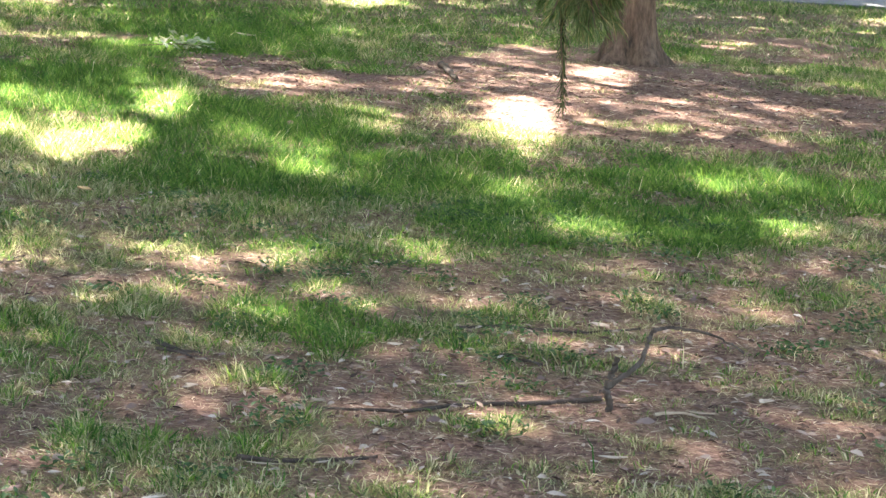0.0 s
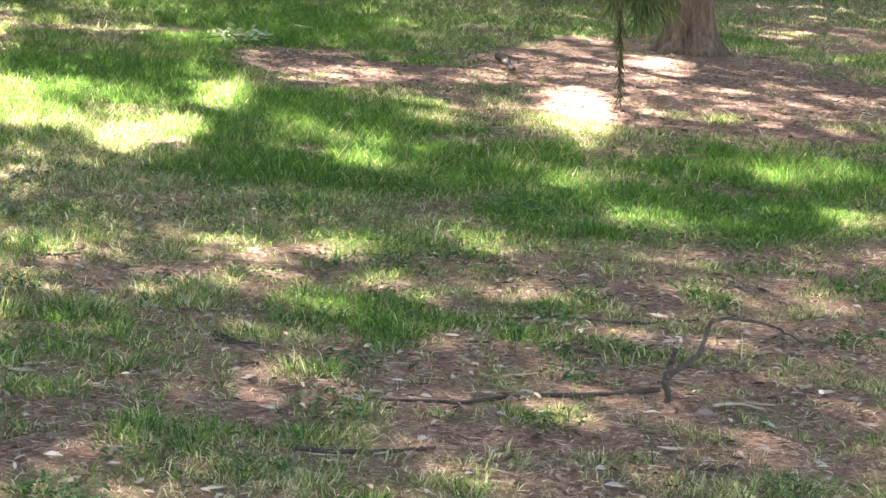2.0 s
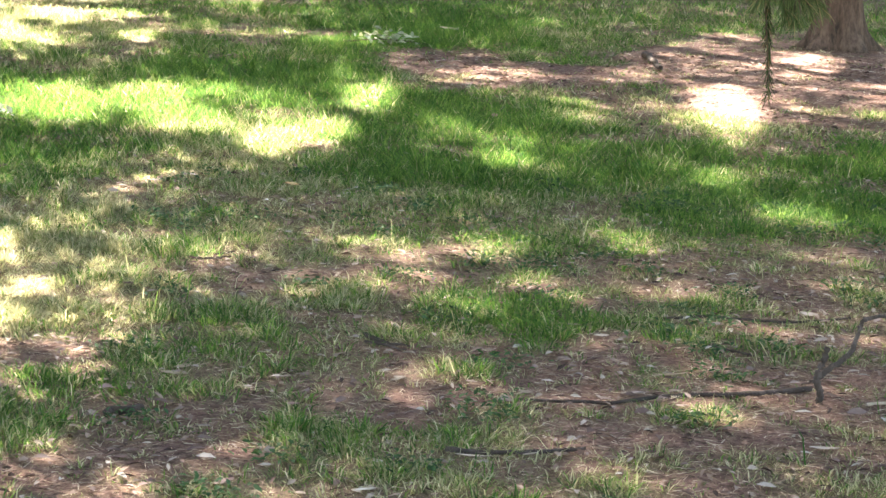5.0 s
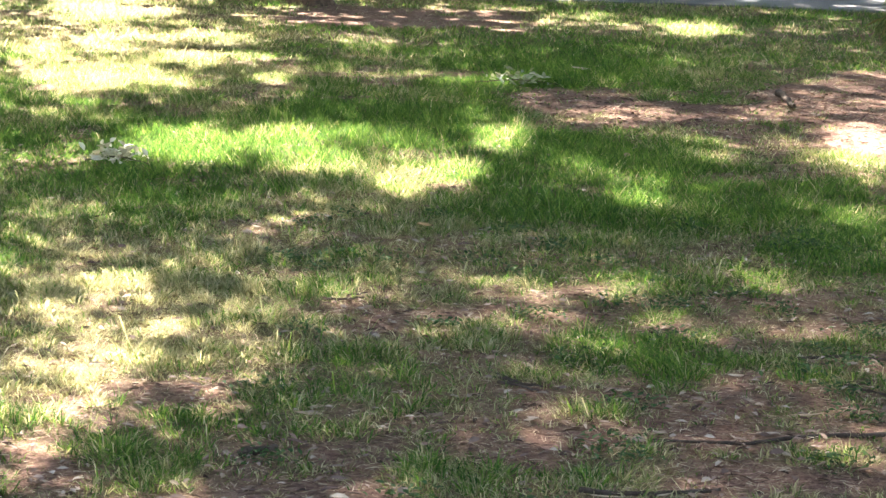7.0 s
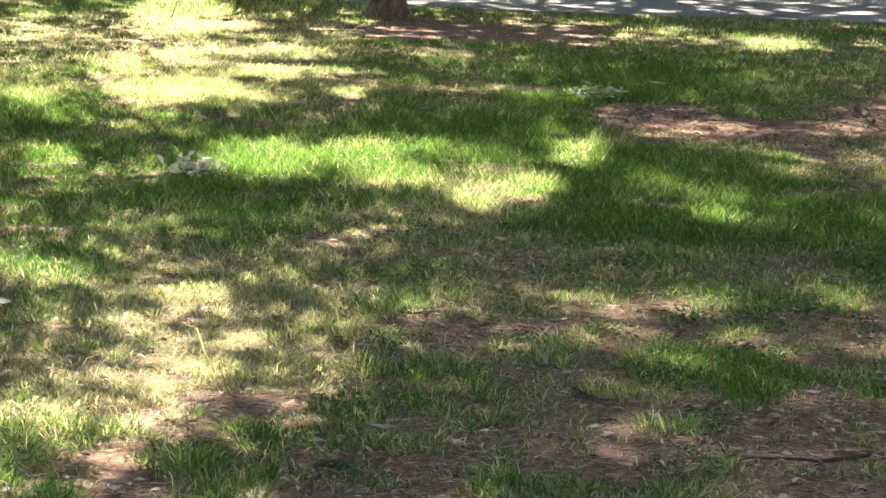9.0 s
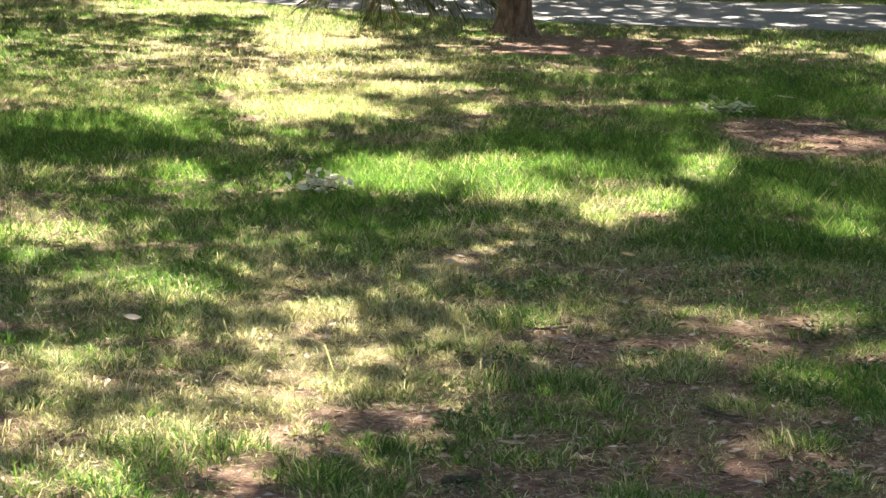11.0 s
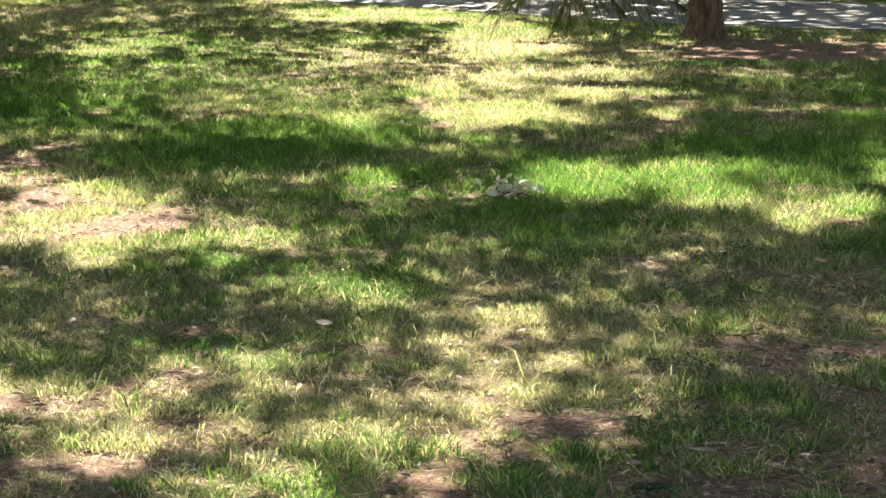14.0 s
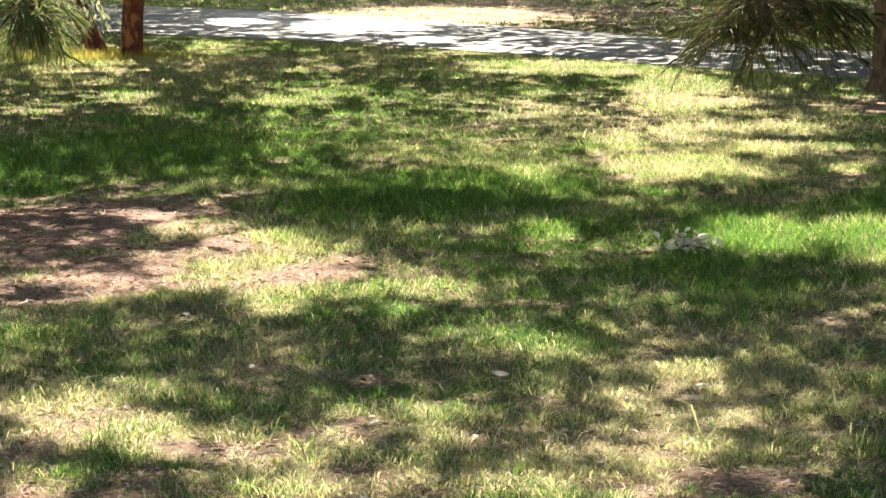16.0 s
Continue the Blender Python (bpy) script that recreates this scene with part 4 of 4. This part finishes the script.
# ---- small things on the lawn
def leaf_thing(x, y, length, width, kind, seed):
    """A curled fallen leaf with thickness."""
    rr = random.Random(seed)
    n = 9
    verts, faces = [], []
    for layer in (0.0, -0.0012):
        for i in range(n):
            t = i / (n - 1)
            w = width * 0.5 * math.sin(math.pi * min(1, 0.04 + t * 0.97)) ** 0.8
            for k in (-1, 0, 1):
                verts.append((length * (t - 0.5), k * w, layer + 0.25 * width * abs(k) * 0.6 + 0.12 * length * (t - 0.4) ** 2 * rr.choice((1, 1, 1))))
    for i in range(n - 1):
        for k in range(2):
            a = i * 3 + k
            faces.append((a, a + 3, a + 4, a + 1))
            b = a + n * 3
            faces.append((b, b + 1, b + 4, b + 3))
    ob = new("fallen_leaf", py_mesh("fallen_leaf", verts, faces, LEAF_MATS[kind]))
    tilt = rr.uniform(10, 32) if width > 0.03 else rr.uniform(0, 14)
    ob.matrix_world = pose(x, y, ground_z(x, y) + 0.012 + 0.02 * (width > 0.03), tilt, rr.uniform(-10, 10), rr.uniform(-28, 28))
    words = ("pale dry", "buff dry", "pinkish brown dry", "tan dry")[kind]
    tagged(ob, words + " gum leaf lying on the lawn", "leaf", "fallen leaves")


def build_sticks():
    style = {"lying_branch": (0.004, 0.0095), "thin_branch": (0.006, 0.004), "bark_twig": (0.008, 0.005), "dark_bark": (0.015, 0.011), "root_twig": (0.03, 0.015)}
    for k, (name, pts) in enumerate(STICKS.items()):
        r0, r1 = style.get(name, (0.006, 0.003))
        line = [(x, y, ground_z(x, y) + r0 * 0.8 + 0.006) for x, y in pts]
        pale = name in ("pale_twig", "twig_c")
        ob = new("twig", stick_mesh("twig", [(line, r0, r1)], LEAF_MATS[1] if pale else STICK, 40 + k))
        kind = "pale stripped" if pale else "thick dark" if r0 > 0.011 else "thin brown"
        tagged(ob, kind + " dead twig lying on bare earth", "twig", "fallen twigs")
    ob = new("forked_branch", stick_mesh("forked_branch", [(FORK_MAIN, 0.0125, 0.0025), (FORK_STUB, 0.012, 0.009)], GREY_STICK, 77))
    tagged(ob, "crooked grey forked dead branch standing up from the lawn", "branch")


def leaf_sprig(x, y, half, count, dry, label, seed, length=0.06, width=0.016, tall=0.08):
    """A fallen twig with its leaves still on it."""
    rg = np.random.RandomState(seed)
    root = new("leafy_sprig")
    tagged(root, label, "sprig")
    z = ground_z(x, y)
    stem = [(x - half, y + 0.05, z + 0.02), (x, y, z + 0.05), (x + half, y - 0.06, z + 0.02)]
    part("stem", stick_mesh("stem", [(stem, 0.006, 0.003)], STICK, seed), root)
    px = x + rg.normal(0, 0.36, count) * half
    py = y + rg.normal(0, 0.5, count) * half * 0.8
    pts = np.stack([px, py, z + 0.02 + rg.rand(count) * tall], -1)
    single_leaves(root, pts, rg, length, width, dry, 25)


# ---- build
build_ground()
build_road()
tree_a = build_tree("pine_tree", TREE_A, 0.19, 13.5, (-0.05, 0.0), PINE_BARK, "pine with rough grey-brown trunk and low hanging needles", flare=0.75, seed=1)
tree_b = build_tree("pine_tree", TREE_B, 0.205, 13.5, (0.02, 0.0), PINE_BARK, "pine with furrowed brown trunk beside the park road", flare=0.55, seed=2)
tree_c = build_tree("gum_tree", TREE_C, 0.165, 9.0, (-0.42, 0.0), RED_BARK, "leaning gum tree with flaking red-brown bark", flare=0.25, seed=3)
tree_d = build_tree("gum_tree", TREE_D, 0.18, 11.0, (0.06, 0.0), RED_BARK, "upright gum tree with flaking red-brown bark", flare=0.25, seed=4)
# trees added out of view to carry the shading crowns and low sprays
unseen_trees = [build_tree("pine_tree", xy, 0.22, 13.0, (0.0, 0.0), PINE_BARK, "unseen pine added beside the lawn to carry shading crowns", flare=0.5, seed=10 + k)
              for k, xy in enumerate([(-9.5, 13.5), (7.0, 13.0), (12.5, 27.0), (-17.0, 25.5), (17.0, 40.0), (-36.0, 52.0), (26.0, 56.0), (-9.0, 7.0), (6.5, 4.0), (-16.0, 14.0), (15.0, 15.0), (1.5, -9.0), (-12.0, -6.0), (20.0, 0.0), (-26.0, 34.0)])]
build_shade_crowns()
hanging_spray(tree_b, (-2.5, 22.0, 0.74), (1.05, 0.4, 0.72), (-1.7, 27.7, 4.6), 5, 90, 0.26, 58)
hanging_spray(unseen_trees[0], (-5.5, 11.8, 1.24), (0.3, 0.2, 0.26), (-9.4, 13.4, 3.6), 6, 26, 0.24, 56, LIT_NEEDLES)
hanging_spray(unseen_trees[1], (2.46, 11.75, 0.9), (0.21, 0.15, 0.36), (6.9, 13.0, 4.2), 7, 60, 0.12, 70, LIT_NEEDLES)
dangling = part("dangling_shoot", stick_mesh("dangling_shoot", [([(2.32, 11.78, 1.6), (2.345, 11.77, 1.06), (2.36, 11.77, 0.8), (2.385, 11.76, 0.56), (2.4, 11.76, 0.34)], 0.006, 0.003)], PINE_BARK, 12), unseen_trees[1])
part("needles", spray_mesh("needles", [((2.34, 11.77, 1.15), (2.4, 11.76, 0.36))], 14, 0.075, 260), dangling)


def gum_spray():
    rg = np.random.RandomState(9)
    stem = part("hanging_branch", stick_mesh("hanging_branch", [([(-15.2, 36.3, 3.2), (-14.7, 34.2, 2.4), (-14.5, 33.0, 1.2)], 0.02, 0.006)], RED_BARK, 3), tree_c)
    pts = np.stack([rg.normal(-14.5, 0.24, 170), rg.normal(33.0, 0.2, 170), 0.6 + 0.9 * rg.rand(170)], -1)
    single_leaves(stem, pts, rg, 0.12, 0.04, 0.15, -60)


gum_spray()
build_sticks()
for k, leaf in enumerate(LEAVES_A + LEAVES_B + LEAVES_C):
    leaf_thing(*leaf, 200 + k)
leaf_sprig(0.57, 17.91, 0.34, 70, 0.2, "fallen grey-green leafy gum sprig in the grass", 21, 0.05, 0.02)
leaf_sprig(-1.86, 12.72, 0.19, 105, 0.9, "pile of whitish dry gum leaves in green grass", 22, 0.048, 0.021, 0.08)
build_grass(60, 170000, 5.2, 11.5, 5, 0.048, 0.0016, 0.04, False, 1.2, 0.55, 1.0)
build_grass(65, 95000, 11.0, 22.0, 3, 0.075, 0.004, 0.06, False, 0.8, 0.3, 1.0)
build_grass(61, 24000, 5.2, 11.0, 14, 0.072, 0.0025, 0.036, True, 2.0, clumpy=1.0)
build_grass(62, 44000, 11.0, 20.0, 14, 0.088, 0.0036, 0.06, False, 1.7, clumpy=0.5)
build_grass(66, 5200, 5.2, 12.0, 16, 0.07, 0.0026, 0.03, True, 1.0, 0.45, 0.3, 0.35)
build_grass(68, 1500, 6.0, 17.0, 3, 0.17, 0.0024, 0.02, True, 0.6, 0.2, 0.0)
build_grass(63, 90000, 20.0, 48.0, 7, 0.095, 0.0055, 0.14, False)
build_grass(64, 24000, 48.0, 100.0, 6, 0.16, 0.02, 0.3, False)
build_grass(67, 36000, 1.0, 45.0, 6, 0.12, 0.012, 0.2, False, az0=27.5, az1=338.5)
build_straw(71, 250000, 5.2, 13.0, 0.05, 0.0011)
build_straw(72, 60000, 13.0, 32.0, 0.11, 0.003)
build_litter(81, 26000, 5.2, 18.0)
build_dry_grass(91, 6500, -15.6, 35.4, 1.6, 1.5, 0.17, 0.006)
build_weeds(95, 190, 5.4, 11.0)
build_flakes(97, 4500, 5.3, 12.0)
